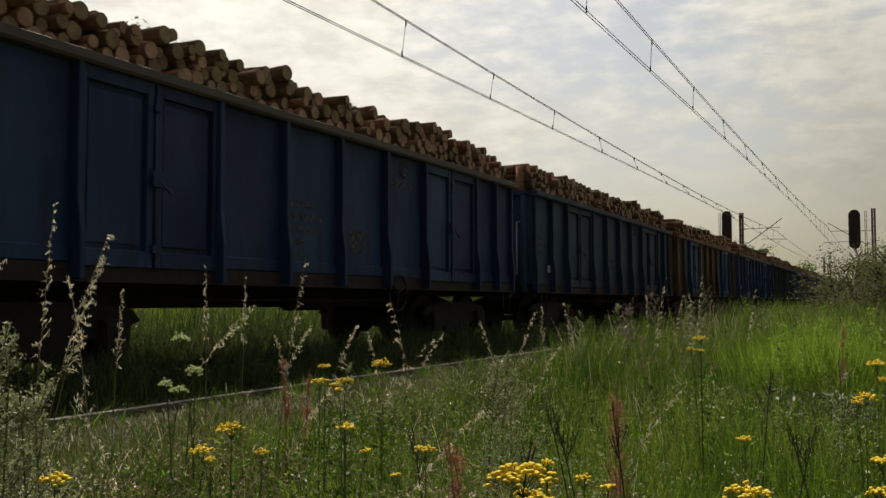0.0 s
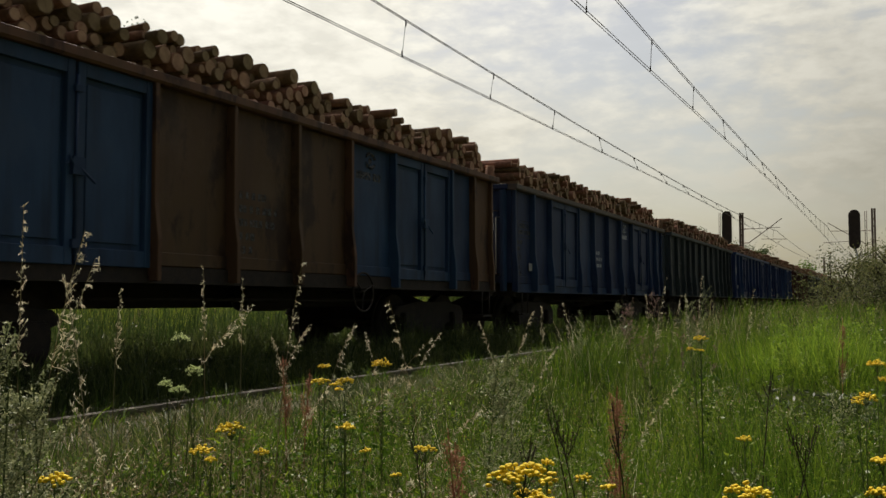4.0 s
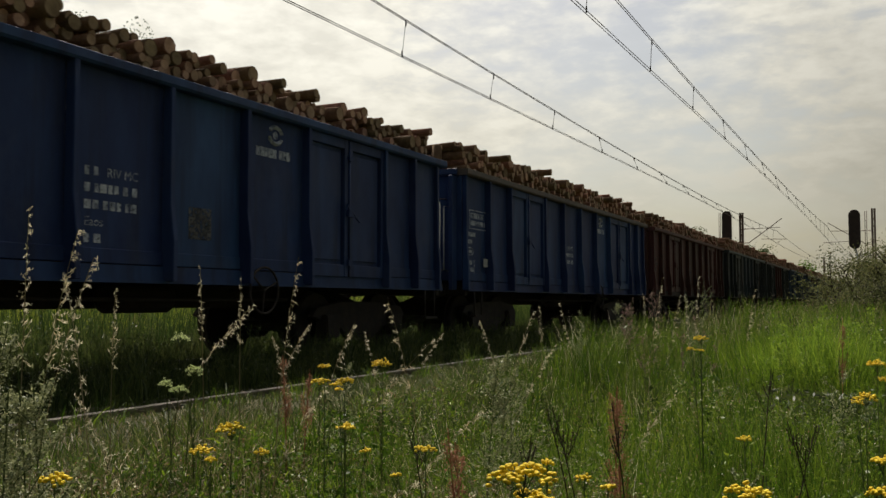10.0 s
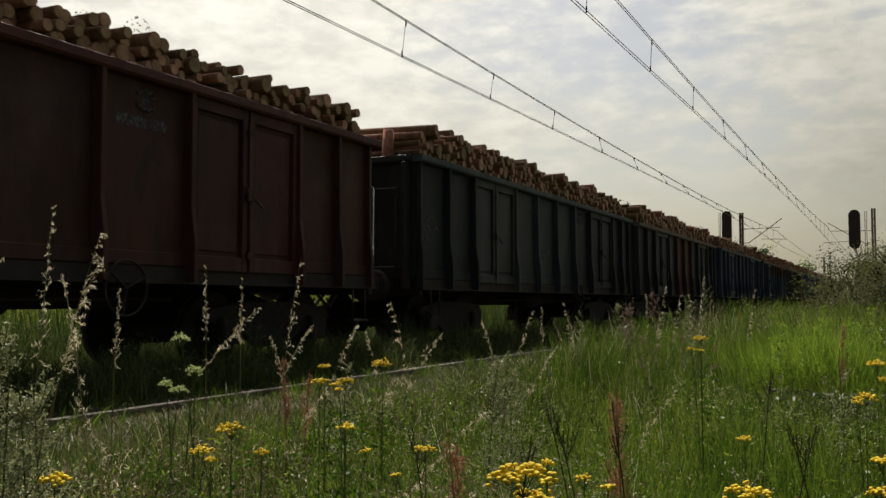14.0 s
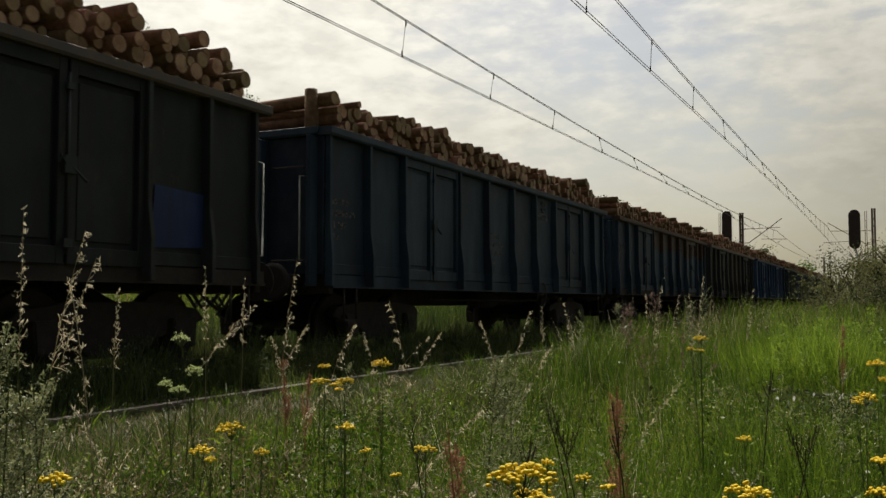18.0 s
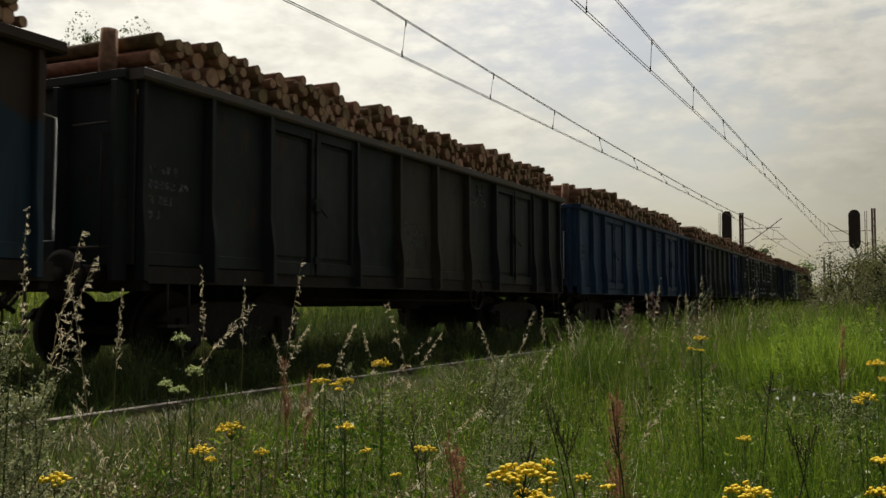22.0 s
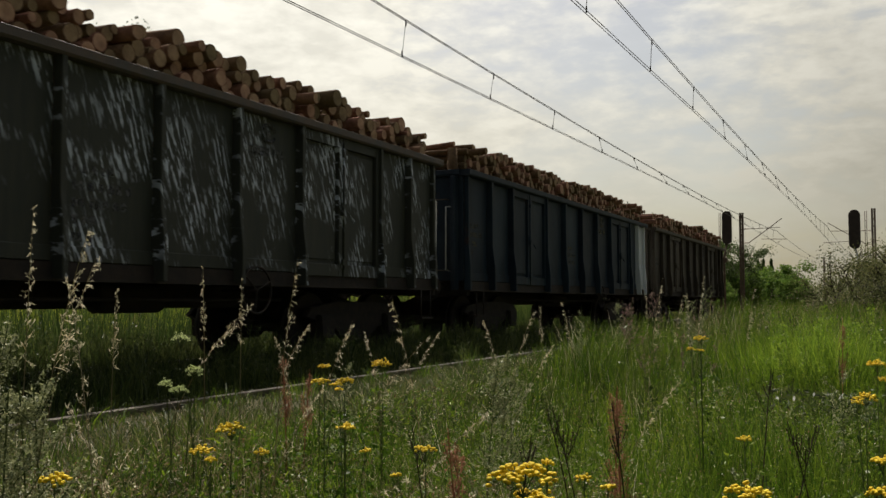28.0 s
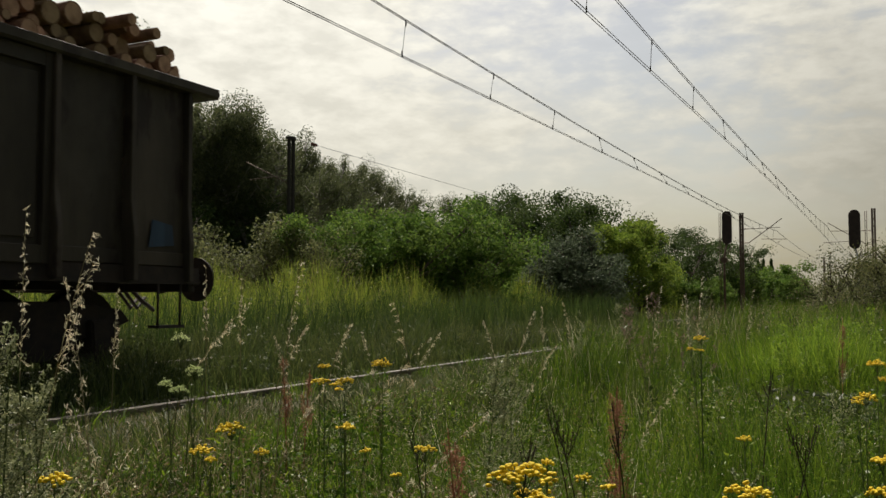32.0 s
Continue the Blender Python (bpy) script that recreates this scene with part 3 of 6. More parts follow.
def signal(x, y, foot, head_low, head_high, ladder_side, label):
    """A colour-light signal seen from behind: mast, rounded head, ladder and bracket."""
    base = root("railway_signal", pose(x, y, 0), label, "signal", "railway signals")
    s = Shape().tube([(0, 0, foot), (0, 0, head_low - 0.9), (ladder_side * 0.22, 0, head_low + 0.1)], [0.09, 0.08, 0.06], 8)
    piece("post", s.mesh("signal post", [LIGHT_STEEL if ladder_side < 0 else MAST_STEEL]), None, base)
    w, c = 0.33, ladder_side * 0.22
    arc = [(c + w * math.cos(a), head_high - w + w * math.sin(a)) for a in np.linspace(0, math.pi, 9)]
    arc += [(c + w * math.cos(a), head_low + w + w * math.sin(a)) for a in np.linspace(math.pi, 2 * math.pi, 9)]
    s = Shape().prism(arc, 1, -0.14, 0.14)
    piece("signal_head", rounded(s.mesh("signal head", [SIGNAL_BLACK]), 0.03, 2), None, base, None, "tall rounded dull black lamp board")
    for i in range(4):
        s = Shape().tube([(c, 0.14, head_low + 0.4 + i * 0.48), (c, 0.34, head_low + 0.38 + i * 0.48)], 0.13, 12)
        piece("lamp_hood", s.mesh("lamp hood", [SIGNAL_BLACK]), None, base)
    lx = -ladder_side * 0.34
    for dx in (0.02, 0.12):
        s = Shape().tube([(lx + dx, 0.05, foot), (lx + dx, 0.05, head_high - 0.1)], 0.022, 6)
        piece("ladder_rail", s.mesh("ladder rail", [MAST_STEEL]), None, base)
    s = Shape()
    for i in range(16):
        z = foot + 0.4 + i * (head_high - foot - 0.7) / 16
        s.tube([(lx + 0.02, 0.05, z), (lx + 0.12, 0.05, z)], 0.012, 5)
    piece("rungs", s.mesh("ladder rungs", [MAST_STEEL]), None, base)
    s = Shape().tube([(0, 0, head_low - 1.0), (c + ladder_side * 0.3, 0, head_low - 0.2)], 0.03, 6).box(-0.2, 0.2, -0.12, 0.12, head_low - 1.3, head_low - 0.95)
    piece("bracket", s.mesh("bracket", [MAST_STEEL]), None, base)


build_ground()
build_track(TRACK_X, "train_track", "weedy main track with worn rails on concrete sleepers")
build_track(NEAR_X, "near_track", "overgrown nearer track with dull rails in grass", False)
build_wire(TRACK_X, 5.40, "train_overhead_line", "paired overhead wires with droppers above the train", 15.0, 4.22, 15, 0.48, 0.40, 0.26)
build_wire(NEAR_X, 5.65, "near_overhead_line", "paired overhead wires with droppers above the overgrown track", 14.7, 4.55, 15, 0.40, 0.52, 0.12)
mast(-10.75, 76.6, 7.85, 2.7, "rusty lattice mast with cantilever beside the train's track")
mast(-10.75, 175.0, 8.6, 2.7, "distant lattice mast beside the train's track")
mast(-1.3, 82.7, 8.35, -3.1, "rusty lattice mast with cantilever beside the overgrown track")
mast(-1.3, 175.0, 8.4, -3.1, "distant lattice mast beside the overgrown track")
feeder_mast()
signal(-10.7, 67.6, -0.5, 4.84, 7.19, 1, "signal with black rounded head on a pale post beside the track")
signal(-1.8, 61.4, -0.5, 3.98, 6.37, -1, "signal with black rounded head standing behind the roadside bush")

# ---- the train: open wagons with timber ----
WHEEL_R, AXLES, PIVOT = 0.46, 0.9, 4.5
POSTS = (0.0, 1.245, 2.48, 4.45, 5.50)
FRONT_OF_TRAIN = 10.345                          # where the first wagon's middle stands at the start
PITCH_M = 14.04
RIM, SILL, SHEET = 3.10, 0.98, 1.36


def panel_mesh(width):
    """A pressed steel sheet with a shallow raised field and a folded foot."""
    w = width / 2 - 0.035
    s = Shape().box(-0.012, 0.012, -w, w, 1.16, RIM - 0.11)
    s.box(0.012, 0.034, -w, w, 1.16, 1.30)
    return rounded(s.mesh("wall panel"), 0.006)


def post_mesh(deep=1.0):
    """A side post of bent plate that grows deeper towards its foot."""
    s = Shape().prism([(0.0, 1.0), (0.175 * deep, 1.0), (0.175 * deep, 1.42), (0.125 * deep, 1.78), (0.118 * deep, RIM - 0.10), (0.0, RIM - 0.10)], 1, -0.032, 0.032)
    return rounded(s.mesh("side post"), 0.008)


def door_mesh():
    """One leaf of a double door: sheet, raised border and inner field."""
    w, lo, hi = 0.475, 1.13, RIM - 0.112
    s = Shape().box(-0.01, 0.012, -w, w, lo, hi)
    s.box(-0.004, 0.072, -w, -w + 0.09, lo, hi).box(-0.004, 0.072, w - 0.09, w, lo, hi)
    s.box(-0.004, 0.068, -w + 0.09, w - 0.09, hi - 0.13, hi).box(-0.004, 0.068, -w + 0.09, w - 0.09, lo, lo + 0.16)
    s.box(-0.004, 0.034, -w + 0.135, w - 0.135, lo + 0.22, hi - 0.19)
    return rounded(s.mesh("door leaf"), 0.005)


def hatch_mesh():
    """A small low door in the wall, with a raised border."""
    s = Shape().box(0.012, 0.030, -0.36, 0.36, 1.32, 2.15).box(0.030, 0.05, -0.36, -0.29, 1.32, 2.15).box(0.030, 0.05, 0.29, 0.36, 1.32, 2.15)
    s.box(0.030, 0.05, -0.29, 0.29, 2.08, 2.15).box(0.030, 0.05, -0.29, 0.29, 1.32, 1.39)
    return rounded(s.mesh("hatch"), 0.006)


def wheelset_mesh():
    s = Shape().tube([(-0.80, 0, 0), (0.80, 0, 0)], 0.075, 12)
    for k in (-1, 1):
        x = k * 0.752
        s.tube([(x - k * 0.07, 0, 0), (x - k * 0.04, 0, 0)], WHEEL_R + 0.028, 28)
        s.tube([(x - k * 0.04, 0, 0), (x + k * 0.065, 0, 0)], [WHEEL_R, WHEEL_R - 0.004], 28)
        s.tube([(x + k * 0.065, 0, 0), (x + k * 0.09, 0, 0)], 0.16, 16)
        for a in range(4):
            c, e = math.cos(a * math.pi / 2), math.sin(a * math.pi / 2)
            s.tube([(x + k * 0.066, 0.28 * c, 0.28 * e), (x + k * 0.074, 0.28 * c, 0.28 * e)], 0.05, 8)
    return s.mesh("wheelset")


def bogie_mesh():
    """The bolster between the side frames, with its pivot."""
    s = Shape().prism([(-0.94, 0.58), (-0.55, 0.48), (0.55, 0.48), (0.94, 0.58), (0.94, 0.74), (0.30, 0.99), (-0.30, 0.99), (-0.94, 0.74)], 1, -0.22, 0.22)
    return rounded(s.mesh("bolster"), 0.01)


def side_frame_mesh():
    """A cast side frame that arches over both axles."""
    s = Shape().prism([(-1.30, 0.60), (-1.18, 0.72), (-0.55, 0.80), (0.55, 0.80), (1.18, 0.72), (1.30, 0.60), (1.05, 0.52), (0.60, 0.42), (0.30, 0.24),
                       (-0.30, 0.24), (-0.60, 0.42), (-1.05, 0.52)], 0, -0.05, 0.05)
    return rounded(s.mesh("side frame"), 0.012)


def axle_box_mesh():
    s = Shape().prism([(-0.16, 0.30), (0.16, 0.30), (0.19, 0.62), (-0.19, 0.62)], 0, -0.07, 0.13)
    return rounded(s.mesh("axle box"), 0.02, 2)


def underframe_mesh():
    """The fish-bellied centre sill."""
    s = Shape().prism([(-6.36, 0.92), (-4.9, 0.92), (-3.4, 0.72), (3.4, 0.72), (4.9, 0.92), (6.36, 0.92), (6.36, 1.135), (-6.36, 1.135)], 0, -0.24, 0.24)
    return s.mesh("centre sill")


def handwheel_mesh():
    """The brake handwheel under the side sill."""
    s = Shape().tube([(0, 0.27 * math.cos(a), 0.27 * math.sin(a)) for a in np.linspace(0, 2 * math.pi, 25)], 0.014, 6, 0, False)
    for a in range(3):
        c, e = math.cos(a * 2.094 + 0.4), math.sin(a * 2.094 + 0.4)
        s.tube([(0, 0, 0), (0, 0.27 * c, 0.27 * e)], 0.011, 5)
    return s.tube([(0.02, 0, 0), (-0.5, 0, 0)], 0.022, 6).mesh("handwheel")


def end_wall_mesh():
    s = Shape().box(-SHEET, SHEET, -0.012, 0.012, 1.16, RIM - 0.11)
    return rounded(s.mesh("end wall"), 0.008)


def buffer_mesh():
    s = Shape().tube([(0, 0, 0), (0, 0.10, 0)], [0.17, 0.15], 16).tube([(0, 0.10, 0), (0, 0.36, 0)], 0.115, 16)
    s.tube([(0, 0.36, 0), (0, 0.56, 0)], 0.085, 14)
    s.tube([(0, 0.56, 0), (0, 0.585, 0), (0, 0.605, 0)], [0.25, 0.25, 0.20], 24)
    return s.mesh("buffer")


def coupling_mesh():
    s = Shape().box(-0.07, 0.07, 0.0, 0.22, -0.10, 0.07)
    s.tube([(0, 0.22, 0.0), (0, 0.34, -0.06), (0, 0.42, 0.02), (0, 0.36, 0.10)], 0.035, 8)
    s.tube([(0.05, 0.25, -0.05), (0.05, 0.48, -0.28), (0.05, 0.60, -0.15)], 0.022, 6).tube([(-0.05, 0.25, -0.05), (-0.05, 0.48, -0.28), (-0.05, 0.60, -0.15)], 0.022, 6)
    s.tube([(0.32, 0.0, 0.02), (0.32, 0.25, -0.18), (0.28, 0.5, -0.30)], 0.026, 7)
    return s.mesh("coupling")


def rim_mesh(length, rear=None):
    """The box section that closes the walls at the top, with a lip."""
    rear = length if rear is None else rear
    s = Shape().prism([(-0.06, RIM - 0.11), (0.120, RIM - 0.11), (0.140, RIM - 0.085), (0.140, RIM - 0.004), (0.132, RIM), (-0.06, RIM)], 1, -length, rear)
    return s.mesh("top rail")


def sill_mesh():
    s = Shape().box(-0.10, 0.045, -6.40, 6.40, SILL, 1.15).box(0.045, 0.065, -6.40, 6.40, SILL, SILL + 0.035)
    return s.mesh("side sill")


def rail_mesh():
    """A corner grab handle that stands off the wall."""
    s = Shape().tube([(0, 0, 1.32), (0, 0.20, 1.34), (0, 0.20, 2.44), (0, 0, 2.46)], 0.011, 6)
    return s.mesh("handrail")


def step_mesh():
    s = Shape().tube([(0, -0.16, 1.0), (0, -0.16, 0.55)], 0.014, 6).tube([(0, 0.16, 1.0), (0, 0.16, 0.55)], 0.014, 6).box(-0.10, 0.04, -0.19, 0.19, 0.53, 0.56)
    return s.mesh("step")


def latch_mesh():
    s = Shape().tube([(0, 0, 1.22), (0, 0, 2.86)], 0.017, 6).box(-0.02, 0.045, -0.07, 0.07, 1.94, 2.10).tube([(0.03, 0, 2.02), (0.06, 0.17, 1.88)], 0.014, 5)
    s.box(-0.02, 0.03, -0.05, 0.05, 1.28, 1.36).box(-0.02, 0.03, -0.04, 0.04, 2.70, 2.76)
    s.tube([(0.035, -0.03, 2.0), (0.045, -0.12, 2.10), (0.045, -0.14, 2.02)], 0.012, 5)
    return s.mesh("latch")


def bars_mesh(lines, height, seed):
    """Rows of plain bars where writing cannot be read."""
    rng, s = random.Random(seed), Shape()
    for row, width in enumerate(lines):
        y, z = 0.0, -row * height * 1.85
        while y < width:
            w = rng.uniform(0.5, 1.0) * height
            s.box(0, 0.002, y, y + w, z - height, z)
            y += w + height * rng.choice((0.25, 0.25, 0.7))
    return s.mesh("marking")


def frame_mesh():
    """A painted frame round two rows of bars."""
    s, rng = Shape(), random.Random(21)
    s.box(0, 0.002, 0, 0.74, -0.015, 0).box(0, 0.002, 0, 0.74, -0.34, -0.325).box(0, 0.002, 0, 0.015, -0.325, -0.015).box(0, 0.002, 0.725, 0.74, -0.325, -0.015)
    for z, h in ((-0.05, 0.10), (-0.19, 0.085)):
        y = 0.05
        while y < 0.64:
            w = rng.uniform(0.03, 0.07)
            s.box(0, 0.002, y, y + w, z - h, z)
            y += w + rng.choice((0.018, 0.018, 0.04))
    return s.mesh("label frame")


def column_mesh():
    """A column of small worn marks: bars, a ring and a bracket."""
    s, rng = Shape(), random.Random(22)
    for z, w in ((0.0, 0.34), (-0.13, 0.20), (-0.50, 0.22), (-0.62, 0.30)):
        y = 0.02
        while y < w:
            d = rng.uniform(0.025, 0.055)
            s.box(0, 0.002, y, y + d, z - 0.075, z)
            y += d + 0.016
    ring = [(0.001, 0.16 + 0.15 * math.cos(a), -0.34 + 0.065 * math.sin(a)) for a in np.linspace(0, 2 * math.pi, 17)]
    s.tube(ring, 0.008, 4, 0, False)
    s.box(0, 0.002, 0.08, 0.24, -0.365, -0.315)
    s.box(0, 0.002, 0.0, 0.012, -0.75, -0.48).box(0, 0.002, 0.33, 0.342, -0.75, -0.48)
    return s.mesh("marking column")


def word_mesh(word, size):
    """A stencilled word as a flat mesh that stands upright and faces +x."""
    cu = bpy.data.curves.new("word", "FONT")
    cu.body, cu.size, cu.resolution_u = word, size, 3
    ob = bpy.data.objects.new("word", cu)
    scene.collection.objects.link(ob)
    me = bpy.data.meshes.new_from_object(ob.evaluated_get(bpy.context.evaluated_depsgraph_get()))
    bpy.data.objects.remove(ob)
    me.transform(Matrix(((0, 0, 1, 0.002), (1, 0, 0, 0), (0, 1, 0, 0), (0, 0, 0, 1))))
    me.materials.clear()
    me.materials.append(None)
    return me


def emblem_mesh():
    """A plain round emblem over one bar of writing."""
    s = Shape()
    for a0, a1 in ((0.3, 2.6), (3.4, 5.8)):
        pts = [(0.001, 0.13 * math.cos(a), 0.10 * math.sin(a) + 0.22) for a in np.linspace(a0, a1, 9)]
        s.tube(pts, 0.028, 4)
    s.prism([(0.05 * math.cos(a), 0.22 + 0.05 * math.sin(a)) for a in np.linspace(0, 2 * math.pi, 10)[:-1]], 0, 0, 0.002)
    y = 0.30
    for w in (0.07, 0.07, 0.06, 0.03, 0.08, 0.07, 0.05, 0.08, 0.07):
        if w > 0.03:
            s.box(0, 0.002, y - w, y, -0.06, 0.05)
        y -= w + 0.012
    return s.mesh("emblem")


MESH = {
    "post": post_mesh(), "corner": post_mesh(0.7), "door": door_mesh(), "wheelset": wheelset_mesh(), "bogie": bogie_mesh(), "side_frame": side_frame_mesh(), "axle_box": axle_box_mesh(),
    "underframe": underframe_mesh(), "handwheel": handwheel_mesh(), "floor": Shape().box(-1.34, 1.34, -6.24, 6.24, 1.14, 1.22).mesh("floor"),
    "cross": Shape().box(-1.26, 1.26, -0.07, 0.07, 0.99, 1.136).mesh("cross member"),
    "rib": rounded(Shape().prism([(-0.05, 0.0), (0.05, 0.0), (0.035, 0.16), (-0.035, 0.16)], 2, 1.0, RIM - 0.12).mesh("end rib"), 0.006),
    "rod": Shape().tube([(0, -2.8, 0), (0, 2.8, 0)], 0.025, 6).mesh("brake rod"), "tank": Shape().tube([(0, -0.5, 0), (0, -0.44, 0), (0, 0.44, 0), (0, 0.5, 0)], [0.10, 0.17, 0.17, 0.10], 14).mesh("air tank"),
    "end": end_wall_mesh(), "buffer": buffer_mesh(), "coupling": coupling_mesh(),
    "rim": rim_mesh(6.58, 6.42), "rim_back": rim_mesh(6.42, 6.58), "rim_long": rim_mesh(6.58), "rim_end": rim_mesh(1.30), "sill": sill_mesh(), "handrail": rail_mesh(), "step": step_mesh(),
    "latch": latch_mesh(), "emblem": emblem_mesh(), "riv": word_mesh("RIV MC", 0.125), "eaos": word_mesh("Eaos", 0.125), "rest": bars_mesh((0.12, 0.66, 0.62, 0.0, 0.22), 0.085, 3), "numbers": bars_mesh((0.50, 0.66, 0.62, 0.28, 0.22), 0.085, 3),
    "small": bars_mesh((0.40, 0.52, 0.34, 0.20), 0.085, 8), "panel_a": panel_mesh(1.245), "panel_b": panel_mesh(1.05), "panel_c": panel_mesh(1.03), "panel_d": panel_mesh(0.985), "panel_e": panel_mesh(0.85), "panel_f": panel_mesh(0.91), "hatch": hatch_mesh(),
    "rung": Shape().tube([(-0.24, 0, 0), (-0.23, 0.10, 0), (0.23, 0.10, 0), (0.24, 0, 0)], 0.013, 6).mesh("rung"), "label_frame": frame_mesh(), "column": column_mesh(),
    "tag": Shape().box(0, 0.006, -0.09, 0.09, 0, 0.15).mesh("tag"),
}
FIELDS = ((0.6225, "panel_a"), (1.8675, "panel_a"), (4.975, "panel_b"), (6.015, "panel_c"))
REAR = 6.24                                      # the rear wall stands in under the overhanging top rail


def wagon(colours, number, mark=None, tag=False, rails=True, label="", shift=0.0, doors=True):
    """One four-axle open wagon. colours: paint of the panels from front to rear, doors counted as one."""
    base = root("open_wagon", pose(TRACK_X, FRONT_OF_TRAIN + PITCH_M * number, 0), label, "freight wagon", "wagons of the timber train")
    mark = mark or WHITE_MARK
    main = PAINT[colours[len(colours) // 2]]
    tone = [PAINT[colours[min(i * len(colours) // 10, len(colours) - 1)]] for i in range(10)]
    piece("centre_sill", MESH["underframe"], STEEL, base)
    piece("floor", MESH["floor"], STEEL, base)
    for y in (-6.1, -4.5, -2.3, 0.0, 2.3, 4.5, 6.1):
        piece("cross_member", MESH["cross"], STEEL, base, pose(0, y, 0))
    for x in (-0.9, 0.9):
        piece("brake_rod", MESH["rod"], STEEL, base, pose(x, 0, 0.82))
        piece("handwheel", MESH["handwheel"], STEEL, base, pose(x * 1.6, 1.6 if x > 0 else -1.6, 0.93, 0, 0, 0 if x > 0 else 180), "thin brake handwheel")
    piece("air_tank", MESH["tank"], STEEL, base, pose(0.62, 0.4, 0.84))
    for k in (-1, 1):
        f = Matrix.Translation((k * SHEET, 0, 0)) @ (Matrix.Identity(4) if k > 0 else Matrix.Rotation(math.pi, 4, "Z"))
        piece("side_sill", MESH["sill"], main if number in (3, 4, 5, 6, 10, 13) else STEEL, base, f)
        piece("top_rail", MESH["rim_long" if number == 17 else "rim" if k > 0 else "rim_back"], tone[5] if number % 3 else RIM_RUST, base, f)
        # front is the low end of y; index the ten bays along the side
        for sgn in (-1, 1):
            for c, mesh_name in FIELDS:
                bay = {0.6225: 4, 1.8675: 3, 4.975: 1, 6.015: 0}[c]
                bay = bay if sgn < 0 else 9 - bay
                if sgn > 0 and c > 4:
                    c, mesh_name = (5.785, "panel_e") if c > 6 else (4.905, "panel_f")
                piece("wall_panel", MESH[mesh_name], tone[bay], base, f @ pose(0, sgn * c * k, 0))
            bay = 2 if sgn < 0 else 7
            for d in (-0.492, 0.492) if not doors else ():
                piece("wall_panel", MESH["panel_d"], tone[bay], base, f @ pose(0, (sgn * 3.465 + d) * k, 0))
            if not doors:
                piece("side_post", MESH["post"], tone[bay], base, f @ pose(0, sgn * 3.465 * k, 0))
            for d in (-0.492, 0.492) if doors else ():
                door = piece("door", MESH["door"], tone[bay], base, f @ pose(0.004, (sgn * 3.465 + d) * k, 0, 0, 0, 0))
            if doors:
                piece("latch", MESH["latch"], tone[bay], door, pose(0.078, -0.492 * k if k > 0 else 0.492, 0))
            for p in POSTS[0 if sgn > 0 else 1:]:
                piece("side_post", MESH["post"], tone[min(9, max(0, int(4.5 + sgn * p * 0.75 + 0.5)))], base, f @ pose(0, sgn * (p if sgn < 0 or p < 5 else 5.36) * k, 0))
            piece("corner_post", MESH["corner"], tone[0 if sgn < 0 else 9], base, f @ pose(0, (6.20 if sgn > 0 else -6.485) * k, 0))
            piece("step", MESH["step"], STEEL, base, f @ pose(0.05, sgn * 5.95 * k, 0))
        if not doors:
            piece("hatch", MESH["hatch"], tone[1], base, f @ pose(0, -4.975 * k, 0), "small low hatch door")
        if rails:
            if number != 17:
                piece("handrail", MESH["handrail"], LIGHT_STEEL, base, pose(k * (SHEET - 0.02), REAR + 0.012, 0), "pale bent grab handle")
            piece("handrail", MESH["handrail"], LIGHT_STEEL if number in (1, 3, 4, 6, 7, 10, 13, 16, 17) else STEEL, base, pose(k * (SHEET - 0.25), -6.53, 0, 0, 0, 180), "bent grab handle on the front wall")
        face = 0.0145
        if k > 0:
            piece("emblem", MESH["emblem"], mark, base, f @ pose(face, 1.87, 2.58), "faded round emblem over worn lettering")
            piece("marking", MESH["rest" if number in (5, 6) else "numbers"], mark, base, f @ pose(face, -1.05, 2.06), "faded rows of worn lettering")
            if number in (5, 6):
                piece("word", MESH["riv"], mark, base, f @ pose(face, -0.78, 1.975), "white stencilled words RIV MC")
                piece("word", MESH["eaos"], mark, base, f @ pose(face, -1.05, 1.503), "white stencilled word Eaos")
            if number in (3, 5, 6, 11):
                piece("marking", MESH["label_frame"], FADED_MARK if number in (3, 11) else mark, base, f @ pose(face, -6.24, 2.42), "painted frame round worn lettering")
                piece("marking", MESH["column"], FADED_MARK if number in (3, 11) else mark, base, f @ pose(face, -6.38, 2.02), "column of small worn marks")
            else:
                piece("marking", MESH["small"], mark, base, f @ pose(face, -6.36, 2.18), "faded rows of worn lettering")
        if number in (0, 5, 13) and k > 0:
            s = Shape().box(0.0, 0.002, 0.36, 0.72, 1.46, 1.80)
            piece("placard", s.mesh("placard"), FADED_MARK, base, f @ pose(face, 0, 0), "pale torn paper placard on the wall")
        if number in (9, 17) and k > 0:
            y0, y1, z0, z1 = (4.55, 5.40, 1.34, 1.98) if number == 9 else (5.66, 6.02, 1.34, 1.62)
            s = Shape().prism([(y0, z0), (y1, z0 + 0.03), (y1 - 0.03, z1 - 0.04), (y0 + 0.05, z1)], 0, 0.036, 0.039)
            piece("paint_patch", s.mesh("paint patch"), PAINT["blue" if number == 9 else "slate_blue"], base, f, "patch of blue paint on the wall")
        if tag and k > 0:
            piece("tag", MESH["tag"], LIGHT_STEEL, base, f @ pose(0.05, -5.62, 1.42), "small white label plate")
